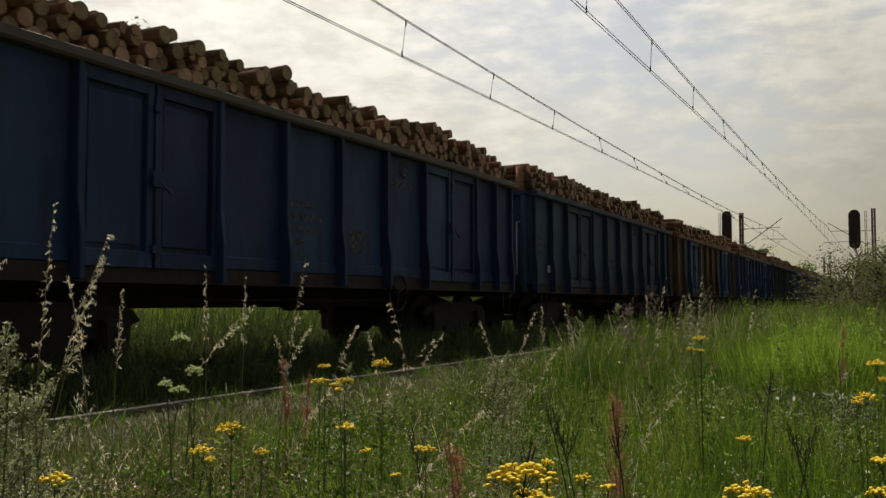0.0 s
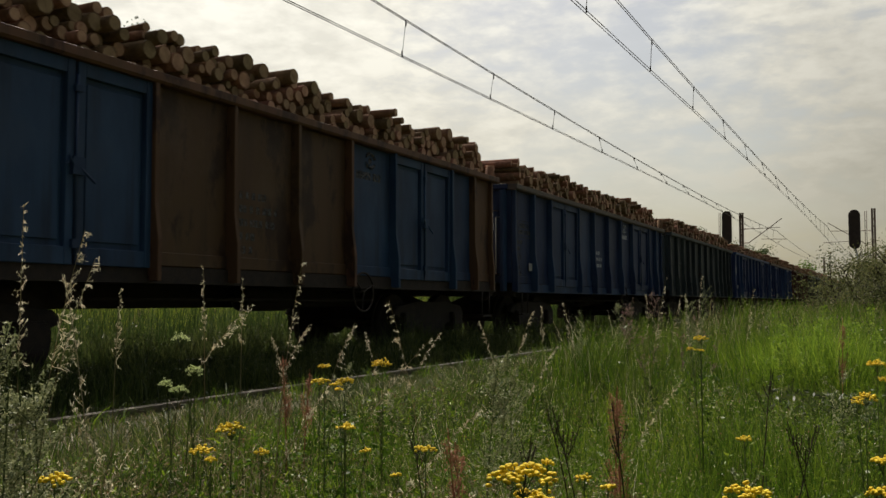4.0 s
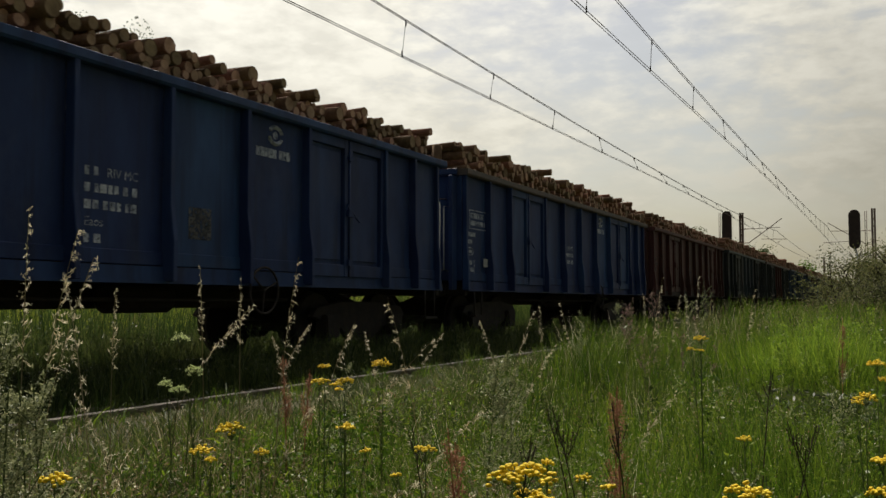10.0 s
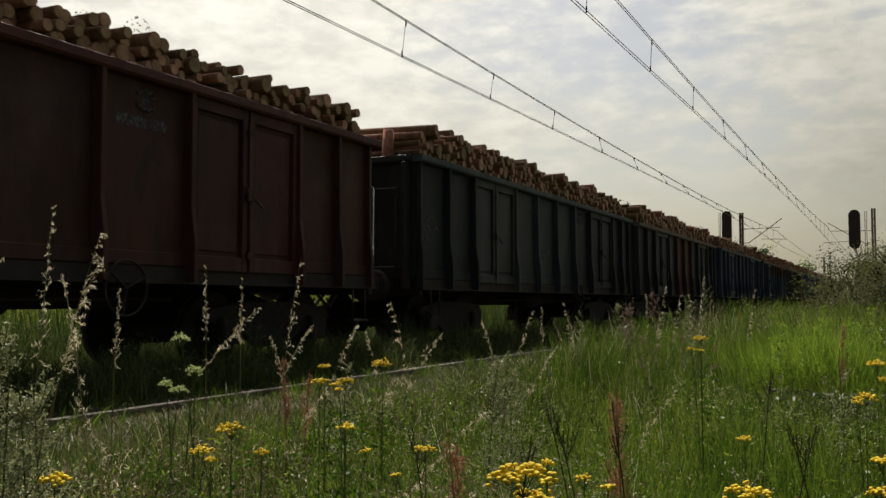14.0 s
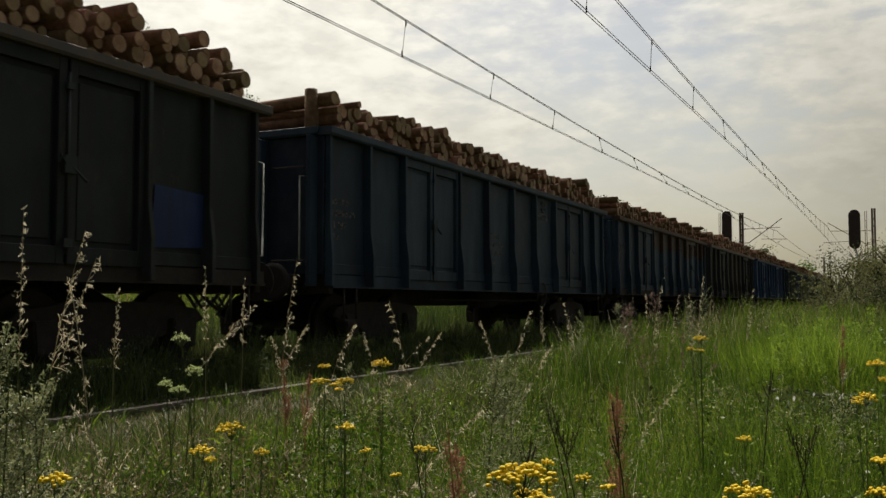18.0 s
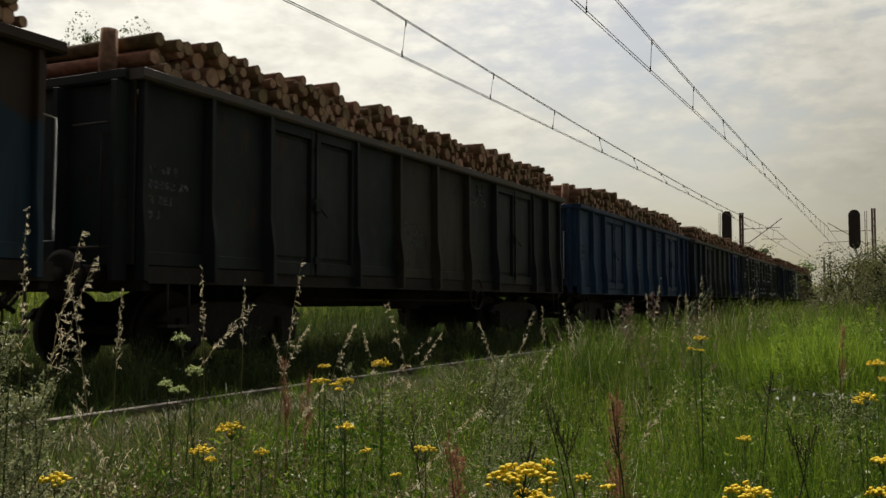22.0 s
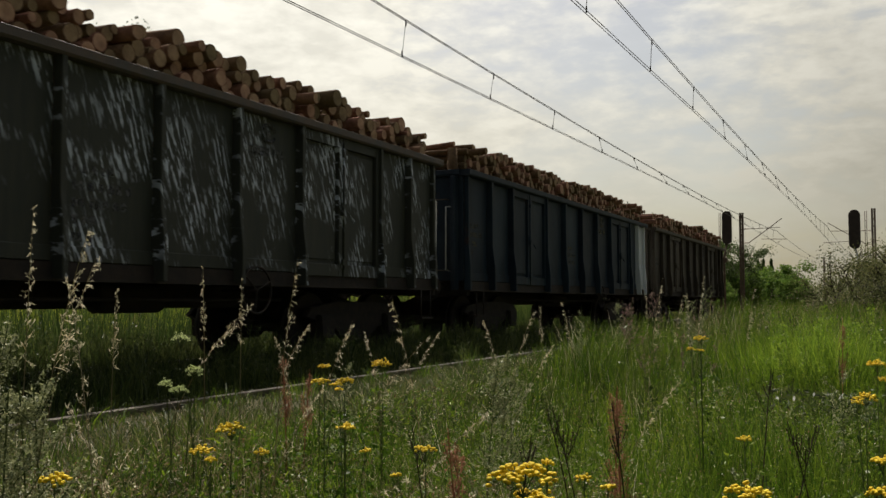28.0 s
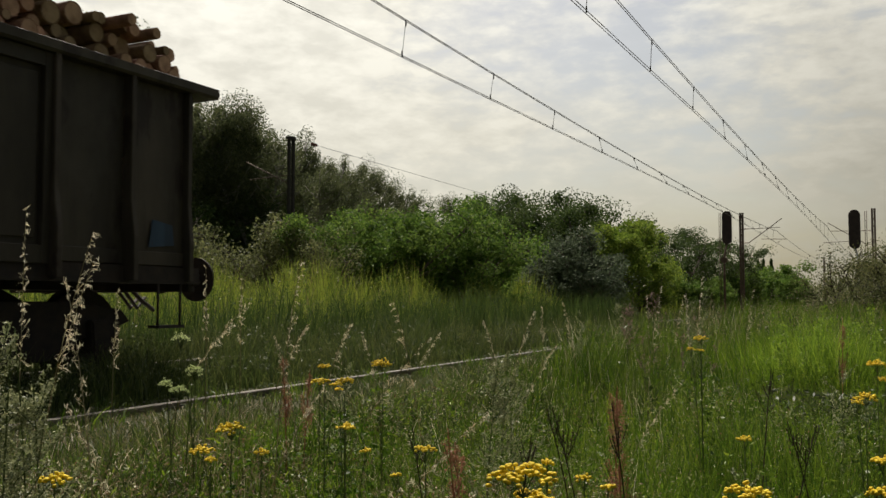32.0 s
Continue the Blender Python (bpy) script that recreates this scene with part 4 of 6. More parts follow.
    for sgn in (-1, 1):
        turn = Matrix.Identity(4) if sgn > 0 else Matrix.Rotation(math.pi, 4, "Z")
        g, low = Matrix.Translation((0, REAR if sgn > 0 else -6.53, 0)) @ turn, Matrix.Translation((0, sgn * 6.48, 0)) @ turn
        piece("end_wall", MESH["end"], tone[0 if sgn < 0 else 9], base, g)
        piece("end_top_rail", MESH["rim_end"], tone[0 if sgn < 0 else 9], base, (low if sgn < 0 or number == 17 else low @ pose(0, -0.16, 0)) @ pose(0, 0, 0.003, 0, 0, 90))
        for x in (-1.22, -0.42, 0.42, 1.22):
            piece("end_rib", MESH["rib"], tone[0 if sgn < 0 else 9], base, g @ pose(x, 0.012, 0))
        if sgn < 0:
            for z in (1.34, 2.58):
                piece("rung", MESH["rung"], RIM_RUST, base, low @ pose(-0.83, 0.05, z), "bent foothold rung on the front wall")
        piece("headstock", HEADSTOCK, STEEL, base, low @ pose(0, -0.13, 0))
        for x in (-0.875, 0.875):
            piece("buffer", MESH["buffer"], STEEL, base, low @ pose(x, -0.08, 1.05))
        piece("coupling", MESH["coupling"], STEEL, base, low @ pose(0, -0.05, 1.0))
        bogie = piece("bogie", MESH["bogie"], STEEL, base, pose(0, sgn * PIVOT, 0))
        for x in (-1, 1):
            piece("side_frame", MESH["side_frame"], STEEL, bogie, pose(x * 0.99, 0, 0))
            for y in (-AXLES, AXLES):
                piece("axle_box", MESH["axle_box"], STEEL, bogie, pose(x * 1.0, y, 0, 0, 0, 0 if x > 0 else 180))
        for y in (-AXLES, AXLES):
            AXLE_LIST.append(piece("wheelset", MESH["wheelset"], STEEL, bogie, pose(0, y, WHEEL_R)))
    WAGONS.append((base, number, shift))
    return base


HEADSTOCK = rounded(Shape().box(-1.36, 1.36, -0.06, 0.05, 0.90, 1.15).mesh("headstock"), 0.01)
WAGONS, AXLE_LIST, LOADS = [], [], []

LOOKS = (
    (("blue_grey",), "open wagon in faded blue paint, loaded with logs"),
    (("slate_blue",), "open wagon in greyish blue paint with worn lettering"),
    (("ochre", "mid_blue", "mid_blue", "ochre", "ochre", "ochre", "mid_blue", "mid_blue", "mid_blue", "ochre"), "open wagon patched in rusty ochre and blue panels"),
    (("blue_grey",), "open wagon in faded dark blue paint with emblem"),
    (("slate",), "open wagon in dark slate paint with worn lettering"),
    (("blue",), "open wagon in deep ultramarine paint with white lettering"),
    (("blue",), "open wagon in ultramarine paint with pale corner handrail"),
    (("brown",), "open wagon in oxide brown paint, dulled by soot"),
    (("soot", "grey_green", "slate", "soot", "soot"), "open wagon in patchy dark slate and sooty paint"),
    (("soot", "soot", "brown", "soot", "soot"), "open wagon in soot-blackened dark green paint, brown in places"),
    (("steel_blue",), "open wagon in dull greyish blue paint with worn emblem"),
    (("steel_blue",) * 3 + ("two_tone",) * 7, "open wagon in dull blue paint, rusted brown along the top"),
    (("soot", "soot", "dark_brown", "soot", "soot"), "open wagon in soot-darkened olive and brown paint"),
    (("mid_blue",), "open wagon in mid blue paint with worn lettering"),
    (("navy", "slate", "grey_green", "blue_grey", "slate"), "open wagon in dark blue and grey green paint"),
    (("spray",), "olive open wagon covered in white sprayed scribble"),
    (("navy",) * 9 + ("white",), "dark navy open wagon with one white end panel"),
    (("dark_brown",), "last open wagon in dark brown paint, buffers bare"),
)


# ---- the timber ----
def log_mesh(radius, seed):
    rng = random.Random(seed)
    length, sides = rng.uniform(2.50, 2.70), 11
    taper = rng.choice((-1, 1))
    pts = [(-length / 2 + length * i, rng.uniform(-0.012, 0.012), rng.uniform(-0.012, 0.012)) for i in range(2)]
    rad = [radius * (1.0 + 0.05 * (2 * i - 1) * taper) for i in range(2)]
    s = Shape().tube(pts, rad, sides, 0, False)
    for ring, flip in ((0, True), (1, False)):
        k, n = ring * sides, len(s.v)
        c = Vector(pts[ring])
        wob = [rng.uniform(0.86, 0.93) for _ in range(sides)]
        s.v += [tuple(c + (Vector(s.v[k + i]) - c) * wob[i]) for i in range(sides)]
        for i in range(sides):
            j = (i + 1) % sides
            q = [k + i, k + j, n + j, n + i]
            s.f.append(q[::-1] if flip else q)
            s.m.append(0)
            s.smooth.append(False)
        s.f.append(list(range(n, n + sides))[::-1] if flip else list(range(n, n + sides)))
        s.m.append(1)
        s.smooth.append(False)
    return s.mesh("log", [BARK, CUT])


LOG_SIZES = (0.046, 0.055, 0.063, 0.071, 0.080, 0.090, 0.102, 0.120)
LOG_MESHES = [(r, log_mesh(r, i)) for i, r in enumerate(LOG_SIZES)]


def lower_logs_mesh():
    s, rng = Shape(), random.Random(5)
    for row in range(7):
        for i in range(46):
            y = -6.2 + 0.27 * i + (0.135 if row % 2 else 0)
            if y < 6.08:
                s.tube([(-1.2, y, 1.36 + row * 0.25), (1.2, y + rng.uniform(-0.04, 0.04), 1.36 + row * 0.25)], 0.133, 6, 0, True, 1)
    return s.mesh("lower logs", [BARK, CUT])


LOWER = lower_logs_mesh()
STAKE = Shape().tube([(0.01, 0, 1.24), (-0.008, 0.006, 2.2), (0.012, -0.004, 3.2), (0.0, 0.0, 3.60)], [0.092, 0.100, 0.098, 0.086], 9, 0, True, 1).mesh("stake", [BARK, CUT])
GRADES = ((0.14, 0.24, 0.26, 0.19, 0.10, 0.05, 0.02, 0.0), (0.06, 0.12, 0.19, 0.23, 0.19, 0.12, 0.06, 0.03), (0.03, 0.05, 0.09, 0.15, 0.22, 0.22, 0.15, 0.09))


def pile(seed, level, swell, grade):
    """Rests discs on one another from the walls' rim upwards, lowest places first."""
    rng = np.random.default_rng(seed)
    ys, zs, rs, out = np.zeros(0), np.zeros(0), np.zeros(0), []
    a, b, c = rng.uniform(0, 6.28, 3)
    misses = 0
    while misses < 140 and len(out) < 285:
        k = int(rng.choice(len(LOG_SIZES), p=GRADES[grade]))
        r = LOG_SIZES[k]
        best = None
        for y in rng.uniform(-6.30 + r, 6.16 - r, 30):
            near = np.abs(ys - y) < rs + r - 1e-4
            z = 3.05 + r
            if near.any():
                z = max(z, float(np.max(zs[near] + np.sqrt((rs[near] + r) ** 2 - (ys[near] - y) ** 2))))
            if best is None or z < best[0]:
                best = (z, y)
        z, y = best
        edge = min(1.0, (6.2 - y) / 0.6)
        limit = RIM + (level + swell * (0.5 * math.sin(y * 1.1 + a) + 0.35 * math.sin(y * 2.3 + b) + 0.3 * math.sin(y * 5.1 + c))) * (0.65 + 0.35 * edge)
        if z + r * 0.6 > limit:
            misses += 1
            continue
        ys, zs, rs = np.append(ys, y), np.append(zs, z), np.append(rs, r)
        out.append((k, y, z))
    return out


def log_load(number, level, swell, stakes, grade):
    base = root("log_load", pose(TRACK_X, FRONT_OF_TRAIN + PITCH_M * number, 0), "crosswise stack of sawn pine logs filling an open wagon", "logs", "timber loads")
    tagged(piece("lower_logs", LOWER, None, base), kind="stuff")
    rng = random.Random(100 + number)
    for k, y, z in pile(200 + number, level, swell, grade):
        top = z > RIM + level * 0.6
        yaw = rng.gauss(0, 1.3) + (rng.choice((0, 0, 0, 7, -7)) * rng.random() if top else 0)
        piece("log", LOG_MESHES[k][1], None, base, pose(rng.gauss(0.0, 0.05) + (0.16 if top and rng.random() < 0.08 else 0), y, z, rng.uniform(0, 360), rng.gauss(0, 0.7), yaw))
    for sgn in (-1, 1):
        for x in stakes:
            piece("stake", STAKE, None, base, pose(x * (1 if sgn < 0 else -1), 6.08 if sgn > 0 else -6.38, rng.uniform(-0.10, 0.06), rng.gauss(0, 0.25), rng.gauss(0, 0.25), rng.choice((0, 90, 180, 270))), "upright barked stake inside the end wall")
    if number in POLES:
        piece("pole", LOG_MESHES[0][1], None, base, pose(-0.22, -6.30, RIM + 0.42, 40, -2.5 - 2 * rng.random(), rng.gauss(0, 3)), "thin pole lying slantwise on the stack")
    piece("pole", LOG_MESHES[1][1], None, base, pose(0.02, 5.95, RIM + 0.12, 70, -1, 6 + 4 * rng.random()), "thin log that juts out of the stack")
    LOADS.append((base, number))


POLES = (1, 2, 5, 6, 7, 9, 16, 17)
SHIFT = {0: 0.15, 1: 0.12, 2: 0.15, 5: -0.08, 6: -0.30, 7: -0.35, 8: -0.12, 9: -0.38, 10: -0.15, 12: -0.1, 13: 0.0, 14: -0.08, 17: -0.02}   # slack in the couplings, in metres
LEVELS = (0.57, 0.60, 0.55, 0.57, 0.54, 0.55, 0.54, 0.63, 0.61, 0.60, 0.55, 0.52, 0.60, 0.55, 0.56, 0.53, 0.55, 0.56)
SIZE_GRADE = (2, 1, 1, 1, 1, 0, 1, 0, 1, 2, 2, 1, 1, 2, 1, 2, 1, 2)
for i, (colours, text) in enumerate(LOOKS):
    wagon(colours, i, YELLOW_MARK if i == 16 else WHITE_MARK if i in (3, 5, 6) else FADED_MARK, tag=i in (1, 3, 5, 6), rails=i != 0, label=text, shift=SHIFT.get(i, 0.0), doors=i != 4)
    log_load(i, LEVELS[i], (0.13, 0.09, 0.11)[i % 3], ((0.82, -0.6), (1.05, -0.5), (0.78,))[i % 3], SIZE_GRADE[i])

# ---- trees and bushes ----
def tube_limb(s, start, way, length, radius, rng, steps=5, rise=0.15):
    pts, p, d = [Vector(start)], Vector(start), Vector(way).normalized()
    for i in range(steps):
        d = (d + Vector((rng.gauss(0, 0.10), rng.gauss(0, 0.10), rise * 0.2 + rng.gauss(0, 0.05)))).normalized()
        p = p + d * (length / steps)
        pts.append(p.copy())
    s.tube(pts, [radius * (1 - 0.85 * i / steps) for i in range(steps + 1)], 6)
    return pts


def tree_meshes(height, spread, clear, leaf, count, seed, bark, leaf_mat, stems=1, droop=0.0, clump=0.12, pointed=1.0, taper=0.55, form=(0.75, 0.75, 0.55), broad=0.30):
    """Trunk with limbs, and a crown of leaf clumps at the limbs' ends with gaps between."""
    rng, nr = random.Random(seed), np.random.default_rng(seed)
    s, tips = Shape(), []
    for st in range(stems):
        lean = (rng.gauss(0, 0.05 if stems == 1 else 0.35), rng.gauss(0, 0.05 if stems == 1 else 0.35), 1)
        pts = tube_limb(s, (rng.gauss(0, 0.03) * stems, rng.gauss(0, 0.03) * stems, -0.15), lean, height * (0.95 if stems == 1 else rng.uniform(0.65, 0.95)),
                        height * (0.017 if stems == 1 else 0.011), rng, 8)
        for j in range(40 if stems == 1 else 14):
            u = rng.uniform(clear, 0.98)
            k = u * 8
            a = pts[min(int(k), 7)].lerp(pts[min(int(k) + 1, 8)], k - int(k))
            az = rng.uniform(0, 2 * math.pi)
            rel = (u - clear) / (1 - clear)
            ext = spread * (0.45 + 0.75 * math.sin(math.pi * min(1, rel * 0.85 + 0.15)) ** pointed) * rng.uniform(0.55, 1.05) * (1.05 - taper * rel)
            limb = tube_limb(s, a, (math.cos(az), math.sin(az), rng.uniform(0.15, 0.8)), ext, height * 0.0055, rng, 4, 0.4)
            tips += limb[2:]
    cent = np.array([tuple(t) for t in tips])
    pick = nr.integers(0, len(cent), count)
    weight = nr.gamma(3.0, 0.33, len(cent))[pick][:, None]
    away = nr.normal(size=(count, 3))
    away *= np.minimum(1.0, 1.35 / np.linalg.norm(away, axis=1))[:, None]
    pos = cent[pick] + away * (height * clump * np.array(form)) * np.clip(weight, 0.35, 1.15)
    pos = pos[pos[:, 2] > 0.12]
    return s.mesh("trunk", [bark]), quads("crown", leaf_array(pos, leaf, nr, droop, broad), leaf_mat), float(np.percentile(pos[:, 2], 99.3))


def plant_tree(name, meshes, x, y, turn, label, category, group, height=0.0):
    size = height / meshes[2] if height else 1.0
    base = root(name, pose(x, y, float(ground_z(x, y)), 0, 0, turn) @ Matrix.Scale(size, 4), label, category, group)
    piece("trunk", meshes[0], None, base)
    piece("crown", meshes[1], None, base)
    return base


BIRCH = [tree_meshes(h, sp, 0.10, 0.105, 22000, 40 + i, TRUNK_BIRCH, LEAF_BIRCH, 1, 0.9, 0.055, 0.5, 0.28, (0.62, 0.62, 1.0)) for i, (h, sp) in enumerate(((12.0, 2.8), (11.5, 2.7), (12.4, 3.0), (11.0, 2.6)))]
ALDER = [tree_meshes(h, sp, 0.05, 0.125, 17000, 60 + i, TRUNK, LEAF_DARK, 3, 0.0, 0.075, 0.6, 0.35) for i, (h, sp) in enumerate(((8.2, 2.7), (8.8, 2.5)))]
BUSH = [tree_meshes(h, sp, 0.05, 0.088, 17000, 80 + i, TRUNK, LEAF_MID, 4, 0.0, 0.085, 0.8, 0.45) for i, (h, sp) in enumerate(((5.3, 1.7), (4.7, 1.7), (4.2, 1.6)))]
MAPLE = [tree_meshes(6.5, 2.5, 0.06, 0.115, 18000, 91, TRUNK, LEAF_BRIGHT, 3, 0.0, 0.075)]
WILLOW = [tree_meshes(h, 1.6, 0.05, 0.10, 9000, 95 + i, TRUNK, LEAF_GREY, 5, 0.2, 0.09) for i, h in enumerate((4.1, 3.6))]
BUSH_FAR = [tree_meshes(h, 2.0, 0.05, 0.20, 5500, 85 + i, TRUNK, LEAF_MID, 4, 0.0, 0.085) for i, h in enumerate((5.3, 4.7, 4.2))]
OLIVE = [tree_meshes(h, 1.3, 0.05, 0.085, 5200, 108 + i, TRUNK, LEAF_OLIVE, 6, 0.2, 0.085) for i, h in enumerate((4.1, 3.6))]


def spindle(height, radius, seed):
    """A narrow poplar: short trunk, and a crown drawn out to a point."""
    nr = np.random.default_rng(seed)
    u = nr.uniform(0, 1, 3000)
    r = radius * np.sqrt(nr.uniform(0, 1, 3000)) * (1 - u) ** 0.7 * (0.75 + 0.25 * np.sin(u * 40 + 1.0))
    a = nr.uniform(0, 6.2832, 3000)
    pos = np.stack([r * np.cos(a), r * np.sin(a), height * (0.08 + 0.92 * u)], axis=1)
    return Shape().tube([(0, 0, -0.2), (0, 0, height * 0.9)], [0.16, 0.03], 6).mesh("trunk", [TRUNK]), quads("crown", leaf_array(pos, 0.4, nr), LEAF_DARK), height


POPLAR = [spindle(9.0, 1.5, 99)]
LIGHT_BUSH = [tree_meshes(h, 1.2, 0.03, 0.062, 8000, 103 + i, STEM_DARK, LEAF_TWIG, 7, 0.0, 0.10) for i, h in enumerate((3.7, 3.1))]

for i, (x, y, k, h) in enumerate(((-32.2, 36.1, 0, 10.9), (-32.8, 38.0, 2, 11.4), (-31.4, 37.5, 1, 11.0), (-32.7, 40.2, 3, 11.5), (-30.1, 38.2, 0, 10.9), (-30.6, 40.2, 2, 11.4), (-29.3, 39.8, 1, 10.7), (-29.2, 41.0, 3, 10.2), (-28.9, 42.2, 0, 9.9), (-28.8, 43.4, 1, 9.2), (-28.6, 44.7, 2, 8.4), (-37.7, 44.4, 1, 12.2), (-35.4, 45.6, 0, 11.5), (-34.2, 47.4, 2, 10.8), (-32.8, 48.1, 3, 9.6), (-34.9, 38.1, 1, 11.5), (-37.4, 61.4, 0, 10.6), (-37.3, 63.6, 1, 11.4), (-35.9, 63.3, 2, 10.4), (-36.0, 66.6, 3, 9.7), (-35.7, 68.9, 0, 10.1), (-33.8, 68.7, 1, 10.2), (-32.9, 70.3, 2, 10.0), (-32.5, 72.7, 3, 10.0), (-29.6, 43.6, 1, 9.2), (-28.2, 42.6, 0, 8.6), (-30.0, 45.5, 2, 9.4), (-34.6, 29.2, 0, 13.2), (-36.2, 28.0, 2, 14.0), (-35.2, 31.5, 1, 12.6), (-27.6, 36.8, 0, 10.4), (-26.9, 37.3, 2, 9.3), (-28.4, 36.2, 1, 10.8), (-29.7, 36.4, 3, 11.1), (-26.2, 38.6, 1, 7.9), (-31.7, 53.3, 2, 10.0), (-30.7, 53.9, 0, 10.1), (-32.4, 52.9, 3, 9.3))):
    plant_tree("birch_tree", BIRCH[k], x, y, i * 67, "tall slender birch with drooping grey-green crown", "tree", "birches behind the tracks", h)
for i, (x, y, k, h) in enumerate(((-24.2, 54.6, 1, 7.8), (-22.1, 53.4, 0, 8.0), (-22.5, 57.7, 1, 8.3), (-19.9, 54.5, 0, 7.3), (-20.4, 59.7, 1, 8.5), (-18.3, 57.5, 0, 7.7), (-19.0, 63.8, 1, 7.9), (-21.1, 49.5, 1, 6.8), (-19.5, 51.4, 0, 6.6), (-17.7, 53.4, 1, 6.7), (-16.2, 76.4, 0, 6.7), (-16.3, 82.9, 1, 7.5), (-15.3, 85.6, 0, 7.5), (-15.5, 94.5, 1, 7.3), (-15.8, 69.9, 1, 6.5), (-30.2, 36.2, 0, 6.7), (-28.9, 36.8, 1, 6.5), (-28.3, 38.3, 0, 6.5), (-30.4, 35.0, 1, 6.8))):
    plant_tree("alder_tree", ALDER[k], x, y, i * 83, "dense dark green alder in a hedge line", "tree", "alders of the hedge", h)
for i, (x, y, k, h) in enumerate(((-18.5, 30.9, 0, 5.0), (-19.0, 30.0, 1, 4.3), (-17.5, 30.9, 2, 4.4), (-16.3, 34.4, 0, 5.1), (-16.8, 33.5, 1, 4.3), (-15.1, 34.3, 2, 4.5), (-17.1, 42.7, 0, 3.2), (-16.8, 45.1, 1, 3.4), (-15.6, 44.6, 2, 3.1), (-13.9, 66.6, 0, 3.2), (-13.6, 71.2, 1, 3.1), (-12.9, 76.0, 2, 3.1), (-12.9, 87.1, 0, 3.8), (-12.8, 96.2, 1, 4.5), (-12.8, 105.5, 0, 4.7), (-12.8, 117.1, 2, 4.6), (-12.8, 134.2, 1, 4.8), (-12.8, 151.3, 0, 4.9), (-12.8, 80.7, 1, 2.8), (-12.8, 69.4, 2, 2.6), (-14.9, 109.3, 1, 5.3), (-13.5, 137.8, 0, 6.5))):
    plant_tree("bush", (BUSH if y < 60 else BUSH_FAR)[k], x, y, i * 71, "thick green bush at the edge of the reeds", "bush", "bushes beside the railway", h)
for i, (x, y, k) in enumerate(((-22.0, 22.0, 2), (-24.0, 19.0, 1), (-26.0, 15.0, 0))):
    plant_tree("bush", BUSH[k], x, y, i * 71, "thick green bush at the edge of the reeds", "bush", "bushes beside the railway")
for i, (x, y, k, h) in enumerate(((-14.3, 50.6, 0, 5.3), (-13.3, 52.2, 0, 5.8), (-13.3, 53.8, 0, 5.7), (-13.3, 49.6, 0, 4.8))):
    plant_tree("maple_bush", MAPLE[0], x, y, i * 140, "bright yellow-green young maple, many-stemmed", "bush", "bushes beside the railway", h)
for i, (x, y, k, h) in enumerate(((-14.3, 44.0, 0, 4.7), (-13.2, 43.5, 1, 4.4), (-13.2, 44.9, 0, 4.1), (-15.0, 43.8, 1, 4.2), (-13.2, 41.8, 1, 3.3))):
    plant_tree("willow_bush", WILLOW[k], x, y, i * 97, "grey-green willow bush with silvery leaves", "bush", "bushes beside the railway", h)
for i, (x, y, k, h) in enumerate(((-20.7, 28.7, 0, 4.1), (-20.7, 29.8, 1, 4.5), (-19.5, 29.3, 0, 4.1), (-20.5, 27.8, 1, 3.4), (-18.7, 27.5, 0, 3.3))):
    plant_tree("olive_bush", OLIVE[k], x, y, i * 57, "thin olive bush with glinting leaves", "bush", "bushes beside the railway", h)
for i, (x, y, k, h) in enumerate(((-24.2, 28.1, 0, 4.3), (-23.8, 27.2, 1, 4.0), (-23.2, 27.6, 0, 3.5))):
    plant_tree("young_birch", OLIVE[k], x, y, i * 77, "young pale green birch shoots before the wood", "tree", "young birches", h)
for i, (x, y) in enumerate(((-21.3, 178.7), (-20.1, 180.0), (-22.6, 181.5))):
    plant_tree("poplar_tree", POPLAR[0], x, y, i * 50, "distant narrow dark poplar", "tree", "far poplars")
for i, (x, y, k) in enumerate(((-1.28, 32.7, 0), (-0.5, 28.5, 1), (0.3, 26.5, 0), (-1.6, 37.0, 1), (0.6, 31.0, 0), (0.2, 35.0, 0))):
    plant_tree("sparse_bush", LIGHT_BUSH[k], x, y, i * 61, "sparse twiggy bush beside the overgrown track", "bush", "roadside bushes")


def far_woods(name, label, spots, size, count):
    """Woods too far off to tell tree from tree: rounded heaps of large leaves."""
    nr = np.random.default_rng(7)
    out = []
    for x, y, r, h in spots:
        p = nr.normal(size=(count, 3)) * np.array([r * 0.45, r * 0.45, h * 0.2]) + np.array([x, y, h * 0.5])
        p[:, 2] = np.clip(p[:, 2], 0.0, h * nr.uniform(0.8, 1.1, count))
        out.append(p)
    tagged(new(name, quads(name, leaf_array(np.concatenate(out), size, nr), LEAF_DARK)), label, "trees", kind="stuff")


WR = random.Random(77)
far_woods("far_woods", "dark line of woods along the horizon", [(-70 + WR.uniform(-8, 8), -60 + 9 * i, 9, WR.uniform(9, 14)) for i in range(26)] +
          [(-56 + 8 * i, 330 + WR.uniform(-25, 25), 12, WR.uniform(6, 10)) for i in range(26)] +
          [(95 + WR.uniform(-8, 8), -80 + 12 * i, 12, WR.uniform(8, 12)) for i in range(34)] +
          [(-120 + 14 * i, -140 + WR.uniform(-10, 10), 13, WR.uniform(8, 12)) for i in range(18)], 0.9, 280)


# ---- grass ----
GR = np.random.default_rng(11)


def wedge(count, d0, d1, left=0.62, right=0.60):
    """Spots spread evenly over the strip of land before the tripod, between two distances."""
    d = np.sqrt(GR.uniform(d0 * d0, d1 * d1, count))
    r = GR.uniform(-left, right, count)
    x = d * (-0.4368 + 0.8996 * r)
    y = d * (0.8996 + 0.4368 * r)
    return x, y


